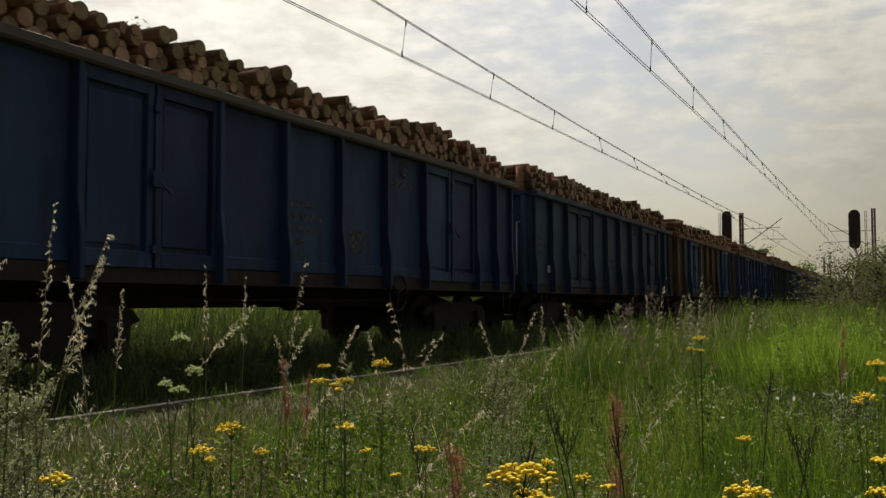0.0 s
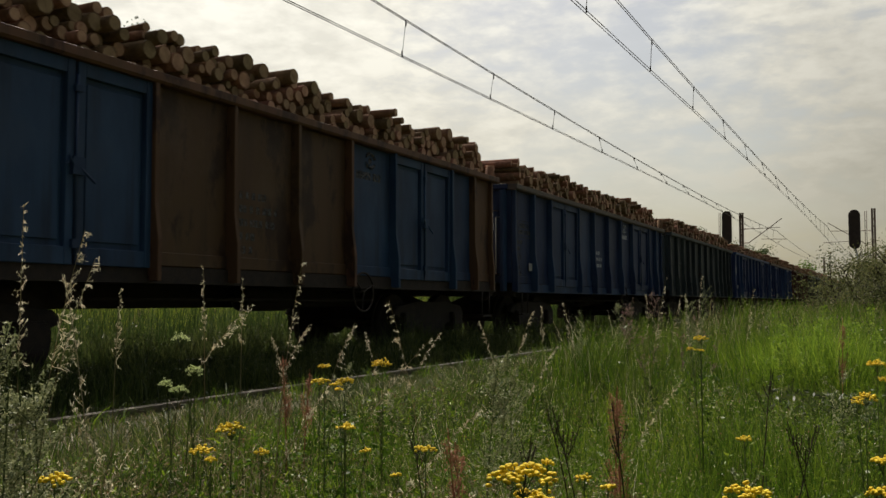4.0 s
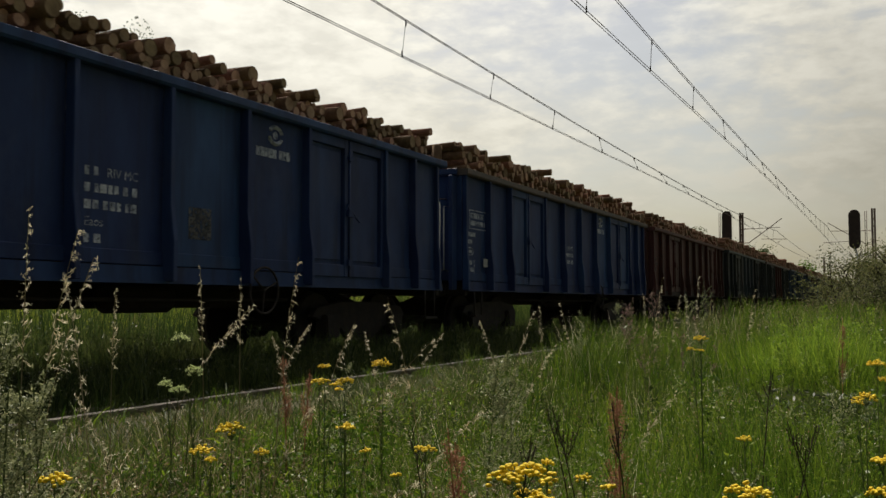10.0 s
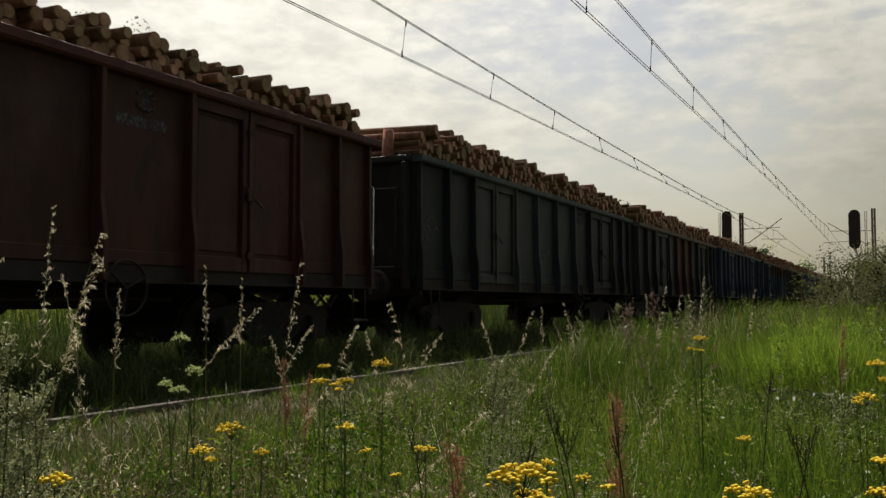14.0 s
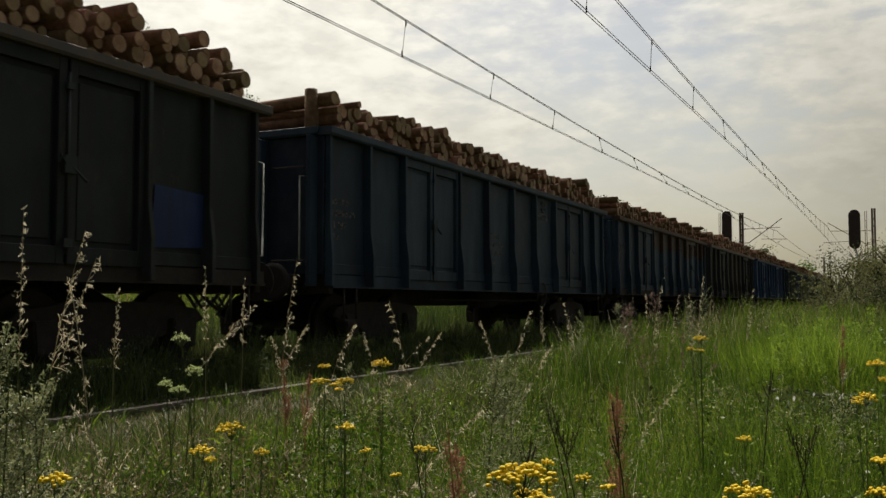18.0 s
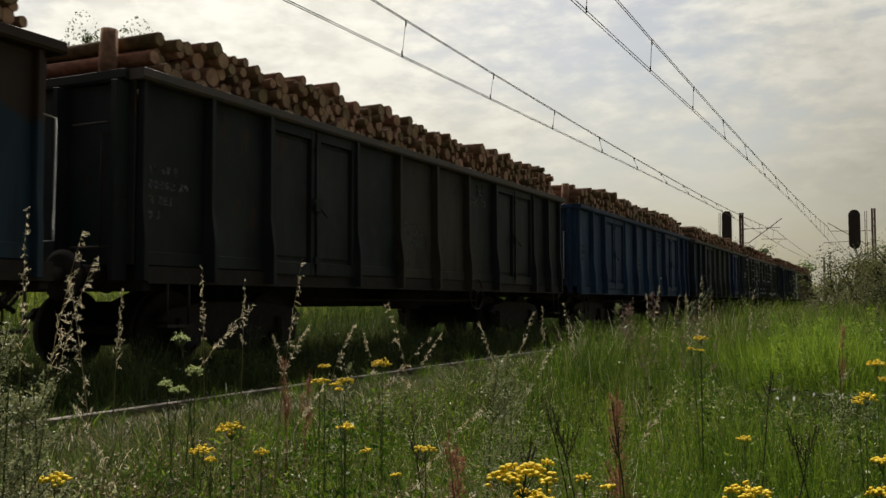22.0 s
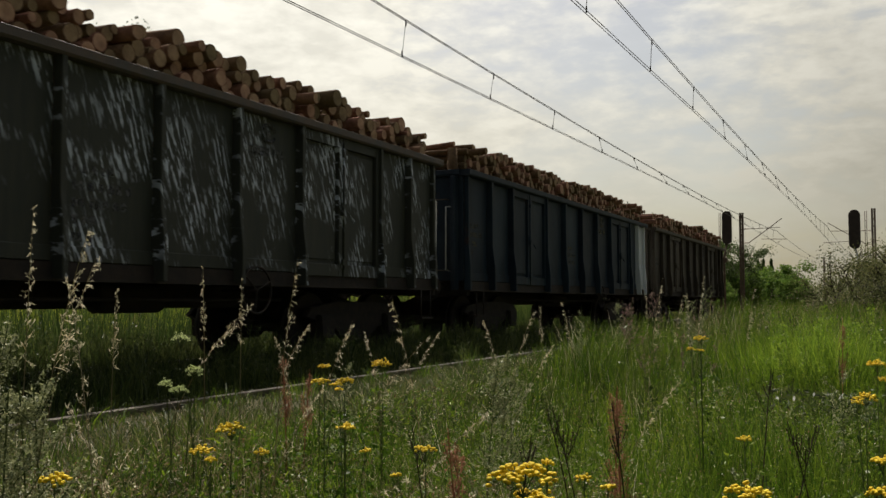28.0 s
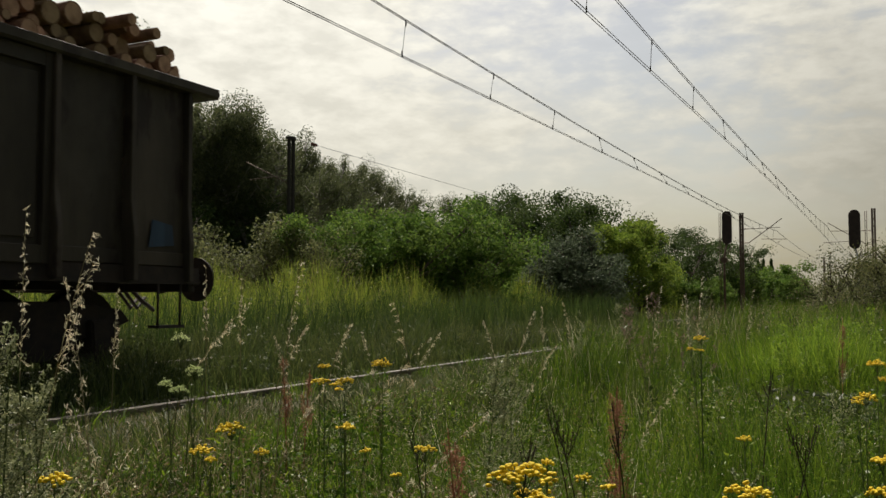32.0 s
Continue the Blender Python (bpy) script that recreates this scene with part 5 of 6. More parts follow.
def tussocks(count, d0, d1, each=14, spread=0.028):
    """As wedge, but in tussocks of several blades with gaps between."""
    x, y = wedge(count // each, d0, d1)
    x, y = np.repeat(x, each), np.repeat(y, each)
    s = spread * (0.6 + 0.12 * np.hypot(x, y))
    return x + GR.normal(size=len(x)) * s, y + GR.normal(size=len(x)) * s


def field(count, x0, x1, y0, y1):
    """Spots over a plain rectangle of land, but for the place where the tripod stands."""
    x, y = GR.uniform(x0, x1, count), GR.uniform(y0, y1, count)
    ahead, across = -0.4368 * x + 0.8996 * y, 0.8996 * x + 0.4368 * y
    k = (x * x + y * y > 0.35) & ((ahead < 1.35) | (across < -0.60 * ahead) | (across > 0.58 * ahead))
    return x[k], y[k]


def patchy(x, y, f=0.8, p=0.0):
    return 0.5 + 0.25 * np.sin(x * f * 2.1 + p) * np.cos(y * f * 1.3 + 2 * p) + 0.25 * np.sin(x * f * 4.7 + y * f * 3.1 + 3 * p)


def sow(name, label, mat, spots, height, width, lean, keep, segs=3):
    x, y = spots
    k = keep(x, y) > GR.uniform(0, 1, len(x))
    x, y = x[k], y[k]
    h = height(x, y) * GR.uniform(0.5, 1.15, len(x))
    me = blades(name, x, y, ground_z(x, y) - 0.01, h, width * GR.uniform(0.5, 1.5, len(x)), lean * GR.uniform(0.3, 1.8, len(x)), mat, GR, segs)
    tagged(new(name, me), label, "grass", kind="stuff")


def herbs(name, label, mat, spots, height, size, keep, per=6):
    """Small broad leaves of the herbs that grow between the grass."""
    x, y = spots
    k = keep(x, y) > GR.uniform(0, 1, len(x))
    x, y = np.repeat(x[k], per), np.repeat(y[k], per)
    n = len(x)
    z = ground_z(x, y) + height(x, y) * GR.uniform(0.15, 0.95, n)
    p = np.stack([x + GR.normal(size=n) * 0.035, y + GR.normal(size=n) * 0.035, z], axis=1)
    tagged(new(name, quads(name, leaf_array(p, size, GR, 0.2, 0.13), mat)), label, "weeds", kind="stuff")


def meadow(x, y):
    return (x > -3.0) * 1.0


def meadow_height(x, y):
    slope = smooth01(-3.6, -1.0, x)
    near = 0.24 + 0.34 * slope * (0.6 + 0.7 * patchy(x, y, 0.5))
    return near + 0.42 * smooth01(5.5, 10.5, y) * (0.65 + 0.5 * patchy(x, y, 0.8, 5.0)) + 0.30 * smooth01(11, 20, y)


def bed_height(x, y):
    own = np.where(np.abs(x - TRACK_X) < 1.0, 0.22, 0.30 + 0.34 * smooth01(-5.8, -6.5, x))
    low = 0.08 + 0.20 * smooth01(-4.1, -3.6, x)
    return np.where(x > -5.6, low, own) * (0.6 + 0.8 * patchy(x, y, 1.1, 2.0)) + np.where(x > -5.6, 0.3 * smooth01(14, 22, y), 0)


def beds(x, y):
    return ((x > -12.0) & (x <= -2.6)) * np.where(np.abs(x - TRACK_X) < 0.7, 0.6, 1.0) * (np.abs(x + 5.222) > 0.07)


def reeds(x, y):
    return (x < -11.3) & (x > -40)


def reed_clumps(x, y):
    return reeds(x, y) * (0.18 + 0.82 * (patchy(x, y, 1.1, 0.3) > 0.40))


def reed_height(x, y):
    return (1.55 + 1.35 * patchy(x, y, 0.35, 0.7)) * (0.35 + 0.65 * smooth01(-11.0, -15.0, x))


sow("meadow_grass", "dense green meadow grass beside the track", GRASS, tussocks(46000, 1.4, 5.0), meadow_height, 0.0070, 0.20, lambda x, y: meadow(x, y) * (0.42 + 0.58 * smooth01(-1.7, -0.9, x)))
sow("meadow_grass", "dense green meadow grass beside the track", GRASS, tussocks(84000, 4.5, 12.0), meadow_height, 0.0090, 0.20, meadow, 3)
sow("meadow_grass", "green meadow grass stretching along the track", GRASS, wedge(50000, 11.0, 30.0), meadow_height, 0.022, 0.22, meadow, 2)
sow("meadow_grass", "far meadow grass along the track", GRASS, wedge(40000, 28.0, 140.0), meadow_height, 0.07, 0.3, meadow, 2)
sow("meadow_grass", "meadow grass on the open side of the field", GRASS, field(16000, -3.0, 12.0, -9.0, 16.0), meadow_height, 0.016, 0.4, meadow, 2)
sow("meadow_grass", "meadow grass round the tripod's place", GRASS, field(16000, -3.2, 4.0, -4.0, 5.0), meadow_height, 0.010, 0.4, meadow, 2)
sow("bright_grass", "bright young grass in patches", GRASS_BRIGHT, tussocks(56000, 1.8, 11.0, 18, 0.03), lambda x, y: meadow_height(x, y) * 1.04, 0.0085, 0.18,
    lambda x, y: meadow(x, y) * (patchy(x, y, 0.45, 1.0) > 0.52) * 0.8 * (x > -2.4))
sow("dry_grass", "bleached dry grass among the green", GRASS_DRY, wedge(20000, 1.4, 16.0), lambda x, y: meadow_height(x, y) * 1.02, 0.0045, 0.30,
    lambda x, y: meadow(x, y) * (0.22 + 0.78 * (patchy(x, y, 0.7, 4.0) > 0.62)) * 0.6)
sow("dry_grass", "tangle of dead grass at the edge of the bed", GRASS_DRY, wedge(26000, 1.3, 4.8), lambda x, y: meadow_height(x, y) * 0.85, 0.0055, 0.7,
    lambda x, y: meadow(x, y) * (x < -1.0) * 0.95)
herbs("meadow_herbs", "small-leaved herbs between the grass", GRASS_BRIGHT, wedge(4000, 1.4, 7.0), meadow_height, 0.034, meadow)
herbs("meadow_herbs", "grey-leaved herbs between the grass", MUGWORT, wedge(3500, 1.4, 7.0), meadow_height, 0.030, lambda x, y: meadow(x, y) * (patchy(x, y, 0.9, 2.2) > 0.5))
herbs("meadow_herbs", "dark-leaved herbs between the grass", GRASS_SHADE, wedge(6000, 5.0, 16.0), meadow_height, 0.06, lambda x, y: meadow(x, y) * (patchy(x, y, 0.6, 3.2) > 0.45))
herbs("meadow_herbs", "fine bright leaflets all through the meadow", GRASS_BRIGHT, wedge(11000, 1.35, 6.0), lambda x, y: meadow_height(x, y) * 1.02, 0.017, meadow, 6)
herbs("meadow_herbs", "fine bright leaflets all through the meadow", GRASS_BRIGHT, wedge(9000, 5.5, 14.0), lambda x, y: meadow_height(x, y) * 1.02, 0.030, meadow, 5)
# dark counterpart of the bright leaflets: speckled shade given as leaf colour
herbs("meadow_herbs", "fine dark leaflets that put flecks of shade low in the meadow", GRASS_SHADE, wedge(9000, 1.35, 6.0), lambda x, y: meadow_height(x, y) * 0.9, 0.019, meadow, 6)
herbs("dry_litter", "curled pale dead leaves among the stems", SEED, wedge(9000, 1.25, 3.6), lambda x, y: meadow_height(x, y) * 0.95, 0.017, lambda x, y: meadow(x, y) * (x < -0.75), 5)
sow("dry_grass", "short bleached straw at the meadow's edge", SEED, wedge(12000, 1.3, 4.0), lambda x, y: meadow_height(x, y) * 0.7, 0.0032, 0.6, lambda x, y: meadow(x, y) * (x < -0.95) * 0.8, 3)
herbs("dry_litter", "brown withered leaves among the stems", WITHERED, wedge(9000, 1.25, 3.8), lambda x, y: meadow_height(x, y) * 0.95, 0.020, lambda x, y: meadow(x, y) * (x < -0.85), 6)
herbs("dry_litter", "brown withered leaves through the meadow", WITHERED, wedge(3500, 1.4, 8.0), lambda x, y: meadow_height(x, y) * 0.9, 0.018, lambda x, y: meadow(x, y) * (patchy(x, y, 1.1, 3.3) > 0.45), 6)
# weeds on the track beds, in the green that carries shade in its colour
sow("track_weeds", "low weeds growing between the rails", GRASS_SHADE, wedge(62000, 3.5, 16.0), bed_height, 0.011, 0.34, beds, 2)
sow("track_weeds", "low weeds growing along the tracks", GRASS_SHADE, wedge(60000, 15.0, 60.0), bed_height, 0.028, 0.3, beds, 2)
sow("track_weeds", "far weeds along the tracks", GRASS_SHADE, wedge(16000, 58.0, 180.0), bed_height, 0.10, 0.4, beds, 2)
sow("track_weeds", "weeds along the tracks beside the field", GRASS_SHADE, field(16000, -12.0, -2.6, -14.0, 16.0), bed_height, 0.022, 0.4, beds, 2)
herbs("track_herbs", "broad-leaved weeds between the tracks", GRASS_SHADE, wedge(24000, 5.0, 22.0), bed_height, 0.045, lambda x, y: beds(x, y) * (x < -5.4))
sow("reed_grass", "tall yellow-green reed grass behind the tracks", REED, wedge(70000, 13.0, 42.0), reed_height, 0.030, 0.16, reed_clumps)
sow("reed_grass", "tall reed grass before the hedge", REED, wedge(45000, 38.0, 120.0), reed_height, 0.06, 0.16, reeds, 2)
sow("reed_grass", "bleached reed stems among the green", GRASS_DRY, wedge(14000, 14.0, 50.0), lambda x, y: reed_height(x, y) * 0.95, 0.018, 0.18, reeds)
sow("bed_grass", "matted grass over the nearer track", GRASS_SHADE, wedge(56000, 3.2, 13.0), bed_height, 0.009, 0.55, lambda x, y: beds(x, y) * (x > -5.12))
sow("bed_grass", "dry matted grass over the nearer track", GRASS_DRY, wedge(30000, 3.2, 13.0), lambda x, y: bed_height(x, y) * 1.1, 0.006, 0.7, lambda x, y: beds(x, y) * (x > -5.12) * 0.6)
sow("dry_grass", "thin pale stems standing in the meadow", SEED, wedge(5000, 1.5, 12.0), lambda x, y: meadow_height(x, y) * 1.10, 0.0028, 0.28, lambda x, y: meadow(x, y) * 0.5, 4)


def tuft(count, cx, cy, radius):
    a, r = GR.uniform(0, 6.2832, count), radius * np.sqrt(GR.uniform(0, 1, count))
    return cx + r * np.cos(a), cy + r * np.sin(a)


herbs("dark_herbs", "dark leafy clump in the meadow", GRASS_SHADE, tuft(260, -0.45, 6.6, 0.35), lambda x, y: x * 0 + 0.75, 0.06, lambda x, y: x * 0 + 1, 8)
# dark blades put the shade between tussocks into the grass colour
sow("dark_grass", "dark coarse grass whose colour gives shade among the bright blades", GRASS_SHADE, tussocks(56000, 1.5, 14.0, 20, 0.04), lambda x, y: meadow_height(x, y) * 0.92, 0.009, 0.24,
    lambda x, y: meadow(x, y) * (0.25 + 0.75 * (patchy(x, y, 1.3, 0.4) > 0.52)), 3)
herbs("dry_litter", "withered seed heads and leaf litter in the grass", GRASS_DRY, wedge(5200, 1.4, 4.6), lambda x, y: meadow_height(x, y) * 0.95, 0.022, lambda x, y: meadow(x, y) * (x < -0.9), 7)
herbs("dry_litter", "reddish withered seed heads in the grass", SORREL, wedge(1500, 1.4, 7.0), lambda x, y: meadow_height(x, y) * 0.95, 0.016, lambda x, y: meadow(x, y), 7)
herbs("small_flowers", "tiny pale flowers scattered in the grass", UMBEL, wedge(700, 1.6, 12.0), lambda x, y: meadow_height(x, y) * 1.05, 0.012, lambda x, y: meadow(x, y) * (patchy(x, y, 0.8, 1.1) > 0.5), 5)
herbs("small_flowers", "tiny yellow flowers scattered in the grass", TANSY, wedge(260, 4.0, 14.0), lambda x, y: meadow_height(x, y) * 1.05, 0.014, lambda x, y: meadow(x, y), 4)

# leafy growth among the reeds and along the train's far side
herbs("reed_herbs", "leafy yellow-green herbs among the reeds", REED, wedge(9000, 13.0, 40.0), lambda x, y: reed_height(x, y) * 0.95, 0.12, reeds, 8)
herbs("reed_herbs", "leafy dark herbs among the reeds", LEAF_MID, wedge(6000, 13.0, 40.0), lambda x, y: reed_height(x, y) * 0.7, 0.11, lambda x, y: reeds(x, y) * (patchy(x, y, 0.7, 2.9) > 0.45), 9)
sow("bank_weeds", "rank dark weeds along the far side of the train", LEAF_DARK, wedge(90000, 8.0, 40.0), lambda x, y: 1.05 + 0.55 * patchy(x, y, 0.9, 1.9), 0.020, 0.2, lambda x, y: (x > -12.2) & (x < -9.9), 3)
herbs("bank_herbs", "leafy dark weeds along the far side of the train", LEAF_DARK, wedge(16000, 8.0, 30.0), lambda x, y: 1.0 + 0.55 * patchy(x, y, 0.9, 1.9), 0.06, lambda x, y: (x > -12.4) & (x < -9.8), 7)
sow("verge_grass", "grass leaning over the nearer rail", GRASS, wedge(60000, 6.0, 24.0), lambda x, y: 0.08 + 0.20 * patchy(x, y, 1.6, 0.9), 0.009, 0.5, lambda x, y: (x > -5.15) & (x < -4.5) & (patchy(x, y, 1.6, 0.9) > 0.42), 3)
VR = np.random.default_rng(15)
sow("verge_grass", "grass grown over the rail beside the meadow", GRASS, (VR.uniform(-3.69, -3.1, 10000), 1.8 + 18 * VR.uniform(0, 1, 10000) ** 1.3), lambda x, y: 0.19 + 0.10 * patchy(x, y, 1.2, 1.9), 0.009, 0.35, lambda x, y: x * 0 + 1, 3)
sow("verge_grass", "bleached grass grown over the rail beside the meadow", GRASS_DRY, (VR.uniform(-3.69, -3.1, 6000), 1.8 + 14 * VR.uniform(0, 1, 6000) ** 1.3), lambda x, y: 0.20 + 0.10 * patchy(x, y, 1.2, 1.9), 0.006, 0.5, lambda x, y: x * 0 + 1, 3)
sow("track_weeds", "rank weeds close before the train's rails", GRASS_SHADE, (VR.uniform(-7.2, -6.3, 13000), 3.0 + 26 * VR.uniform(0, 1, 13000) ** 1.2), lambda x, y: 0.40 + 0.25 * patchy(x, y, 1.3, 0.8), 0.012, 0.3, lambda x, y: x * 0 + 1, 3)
sow("fading_grass", "brownish ripening grass of the far meadow", GRASS_DRY, wedge(36000, 10.0, 40.0), lambda x, y: meadow_height(x, y) * 1.0, 0.012, 0.22, lambda x, y: meadow(x, y) * (patchy(x, y, 0.35, 2.5) > 0.42), 3)
herbs("fading_heads", "pinkish brown seed heads over the far meadow", PINKISH, wedge(5000, 9.0, 30.0), lambda x, y: meadow_height(x, y) * 1.12, 0.03, lambda x, y: meadow(x, y) * (patchy(x, y, 0.35, 2.5) > 0.40), 6)
# white glints on the grass, imitated by scattered pale specks
herbs("pale_bits", "pale specks that stand in for bright glints in the grass", SEED, wedge(5200, 1.3, 7.0), lambda x, y: meadow_height(x, y) * 1.0, 0.014, lambda x, y: meadow(x, y) * np.where(x < -0.9, 0.9, 0.35), 5)
sow("pale_stems", "thin bent bleached stems in the grass", SEED, wedge(6000, 1.3, 8.0), lambda x, y: meadow_height(x, y) * 0.95, 0.003, 0.9, lambda x, y: meadow(x, y) * np.where(x < -0.9, 0.8, 0.3), 4)
sow("pale_stems", "thin bleached stems over the nearer track", SEED, wedge(7000, 4.0, 13.0), lambda x, y: bed_height(x, y) * 1.2, 0.004, 0.7, lambda x, y: beds(x, y) * (x > -5.12) * 0.5, 4)
# low dark leaves imitate the shade down in the gaps by their colour
herbs("dark_leaves", "dark low leaves that stand in for shade in the grass gaps", LEAF_DARK, wedge(7000, 1.3, 7.0), lambda x, y: meadow_height(x, y) * 0.7, 0.04, lambda x, y: meadow(x, y) * (patchy(x, y, 1.7, 0.7) > 0.5), 7)
sow("bright_tuft", "soft bright green blades between the leafy shoots", YOUNG, tuft(3600, -0.60, 9.30, 0.66), lambda x, y: 1.26 - 0.55 * np.hypot(x + 0.60, y - 9.30), 0.008, 0.22, lambda x, y: x * 0 + 1, 4)
herbs("dry_litter", "bleached dry leaves tangled at the meadow's edge", SEED, wedge(2600, 1.3, 3.6), lambda x, y: meadow_height(x, y) * 0.9, 0.024, lambda x, y: meadow(x, y) * (x < -1.0) * (patchy(x, y, 2.3, 0.2) > 0.45), 7)
sow("pale_stems", "ripe pale stems along the meadow's crest", SEED, wedge(7000, 7.0, 24.0), lambda x, y: meadow_height(x, y) * 1.06, 0.0045, 0.24, lambda x, y: (x > -3.4) & (x < -0.9) & (patchy(x, y, 0.9, 0.6) > 0.38), 3)

# ---- single plants before the tripod ----
def foot(x, y):
    return float(ground_z(x, y))


def bend(height, lean, az, steps=7):
    return [Vector((math.cos(az) * lean * height * (i / steps) ** 2, math.sin(az) * lean * height * (i / steps) ** 2,
                    height * (i / steps) * (1 - 0.12 * lean * i / steps))) for i in range(steps + 1)]


SWAYING = []


def grass_stalk(x, y, top, lean, az, seed, full=1.0):
    """A ripe grass: thin culm, a few blades and a nodding panicle."""
    rng, nr = random.Random(seed), np.random.default_rng(seed)
    h = top - foot(x, y)
    base = root("seed_grass", pose(x, y, foot(x, y)), "tall ripe grass stalk with pale nodding panicle", "grass stalk", "ripe grass stalks")
    pts = bend(h, lean, az, 10)
    piece("culm", Shape().tube(pts, [0.0028 * (1 - 0.65 * i / 10) for i in range(11)], 5).mesh("culm", [GRASS_DRY]), None, base)
    cent = []
    s = Shape()
    for i in range(int(36 * full)):
        u = rng.uniform(6.4, 10.0)
        p = pts[min(int(u), 9)].lerp(pts[min(int(u) + 1, 10)], u - int(u))
        size = 0.044 * full * (1.25 - (u - 6.4) / 3.8)
        a2 = rng.uniform(0, 6.28)
        q = p + Vector((math.cos(a2) * size * 0.38 + math.cos(az) * 0.015, math.sin(a2) * size * 0.38 + math.sin(az) * 0.015, size * rng.uniform(-0.5, 0.9)))
        s.tube([p, q], 0.0008, 3, 0, False)
        cent += [tuple(p.lerp(q, k)) for k in (0.55, 0.8, 1.05)]
    cent = np.array(cent) + nr.normal(size=(len(cent), 3)) * 0.003
    piece("panicle_branches", s.mesh("panicle branches", [SEED]), None, base)
    piece("panicle", quads("panicle", leaf_array(cent, 0.0165, nr, 1.6, 0.095), SEED), None, base, None, "pale feathery seed head")
    k = np.zeros(5)
    me = blades("stalk blades", k + nr.normal(size=5) * 0.01, k + nr.normal(size=5) * 0.01, k, h * nr.uniform(0.25, 0.5, 5), k + 0.006, k + 0.7, GRASS_DRY, nr, 4)
    piece("leaf_blades", me, None, base)
    SWAYING.append((base, rng.uniform(0, 6.28), rng.uniform(0.6, 1.0), 4.2 if full >= 1.2 and x < -1.9 else 0.8))


def tansy(x, y, top, seed, heads, wide):
    """Tansy: upright stems, cut leaves and flat clusters of button flowers."""
    rng, nr = random.Random(seed), np.random.default_rng(seed)
    h = top - foot(x, y)
    base = root("tansy_plant", pose(x, y, foot(x, y)), "tansy in bloom with flat clusters of yellow buttons", "flower", "flowering tansy")
    stem, leaves = Shape(), []
    for i in range(heads):
        az, off = rng.uniform(0, 6.28), (0 if i == 0 else rng.uniform(0.03, 0.09))
        hh = h * (1 if i == 0 else rng.uniform(0.93, 1.0))
        pts = bend(hh, off / max(hh, 0.1) * 1.4, az)
        stem.tube(pts, [0.0032 * (1 - 0.5 * k / 7) for k in range(8)], 5)
        tip, s = pts[-1], Shape()
        r = wide * 0.5 * (1 if i == 0 else rng.uniform(0.45, 0.8))
        n = max(12, int(100 * (r / 0.06) ** 1.5))
        for j in range(n):
            a, q = j * 2.39996 + rng.gauss(0, 0.12), math.sqrt((j + 0.5) / n) * r * rng.uniform(0.85, 1.12)
            if math.sin(a * 3 + seed) * math.cos(a * 2 + 2 * seed + i) > 0.35 and q > r * 0.4:
                continue
            p = tip + Vector((math.cos(a) * q, math.sin(a) * q, rng.uniform(-0.012, 0.008) * (r / 0.06) + r * (0.28 + 0.12 * math.sin(a * 3 + seed)) * (1 - (q / r) ** 2)))
            if j % 4 == 0:
                s.tube([tip - Vector((0, 0, 0.035)), p], 0.0007, 3, 1, False)
            rr = 0.92 * r / math.sqrt(n) * rng.uniform(0.8, 1.15)
            s.tube([p - Vector((0, 0, 0.004)), p, p + Vector((0, 0, 0.0026))], [rr * 0.75, rr, rr * 0.55], 8, 0)
        piece("flower_head", s.mesh("flower cluster", [TANSY, STEM]), None, base, None, "flat cluster of yellow button flowers")
        for j in range(10):
            u = rng.uniform(1.0, 6.2)
            p = pts[int(u)].lerp(pts[int(u) + 1], u - int(u))
            a = rng.uniform(0, 6.28)
            for k in range(14):
                e = 0.012 + k * 0.007
                leaves.append(tuple(p + Vector((math.cos(a) * e, math.sin(a) * e, e * 0.4 - k * k * 0.0003)) + Vector((rng.gauss(0, 0.006), rng.gauss(0, 0.006), rng.gauss(0, 0.003)))))
    piece("stem", stem.mesh("stem", [STEM]), None, base)
    piece("leaves", quads("tansy leaves", leaf_array(np.array(leaves), 0.022, nr), GRASS), None, base, None, "finely cut dark green leaves")


def wild_carrot(x, y, top, seed, wide=0.065):
    rng = random.Random(seed)
    h = top - foot(x, y)
    base = root("wild_carrot", pose(x, y, foot(x, y)), "wild carrot with pale green-white umbel", "flower", "wild carrots")
    pts = bend(h, rng.uniform(0.02, 0.12), rng.uniform(0, 6.28))
    piece("stem", Shape().tube(pts, [0.0035 * (1 - 0.5 * k / 7) for k in range(8)], 5).mesh("stem", [STEM]), None, base)
    s, cent, tip = Shape(), [], pts[-1]
    for j in range(34):
        a, q = j * 2.39996, math.sqrt((j + 0.5) / 34) * wide * 0.5
        p = tip + Vector((math.cos(a) * q, math.sin(a) * q, 0.62 * math.sqrt(max(0.0, (wide * 0.5) ** 2 - q * q))))
        s.tube([tip - Vector((0, 0, 0.03)), p], 0.0008, 3, 0, False)
        p = p + Vector((rng.gauss(0, 0.003), rng.gauss(0, 0.003), rng.gauss(0, 0.005)))
        cent += [tuple(p + Vector((rng.gauss(0, 0.0028), rng.gauss(0, 0.0028), rng.gauss(0, 0.0022)))) for _ in range(16)]
    piece("umbel_stalk", s.mesh("umbel rays", [STEM]), None, base)
    piece("umbel", quads("umbel", leaf_array(np.array(cent), 0.0058, np.random.default_rng(seed)), UMBEL), None, base, None, "pale flat umbel")


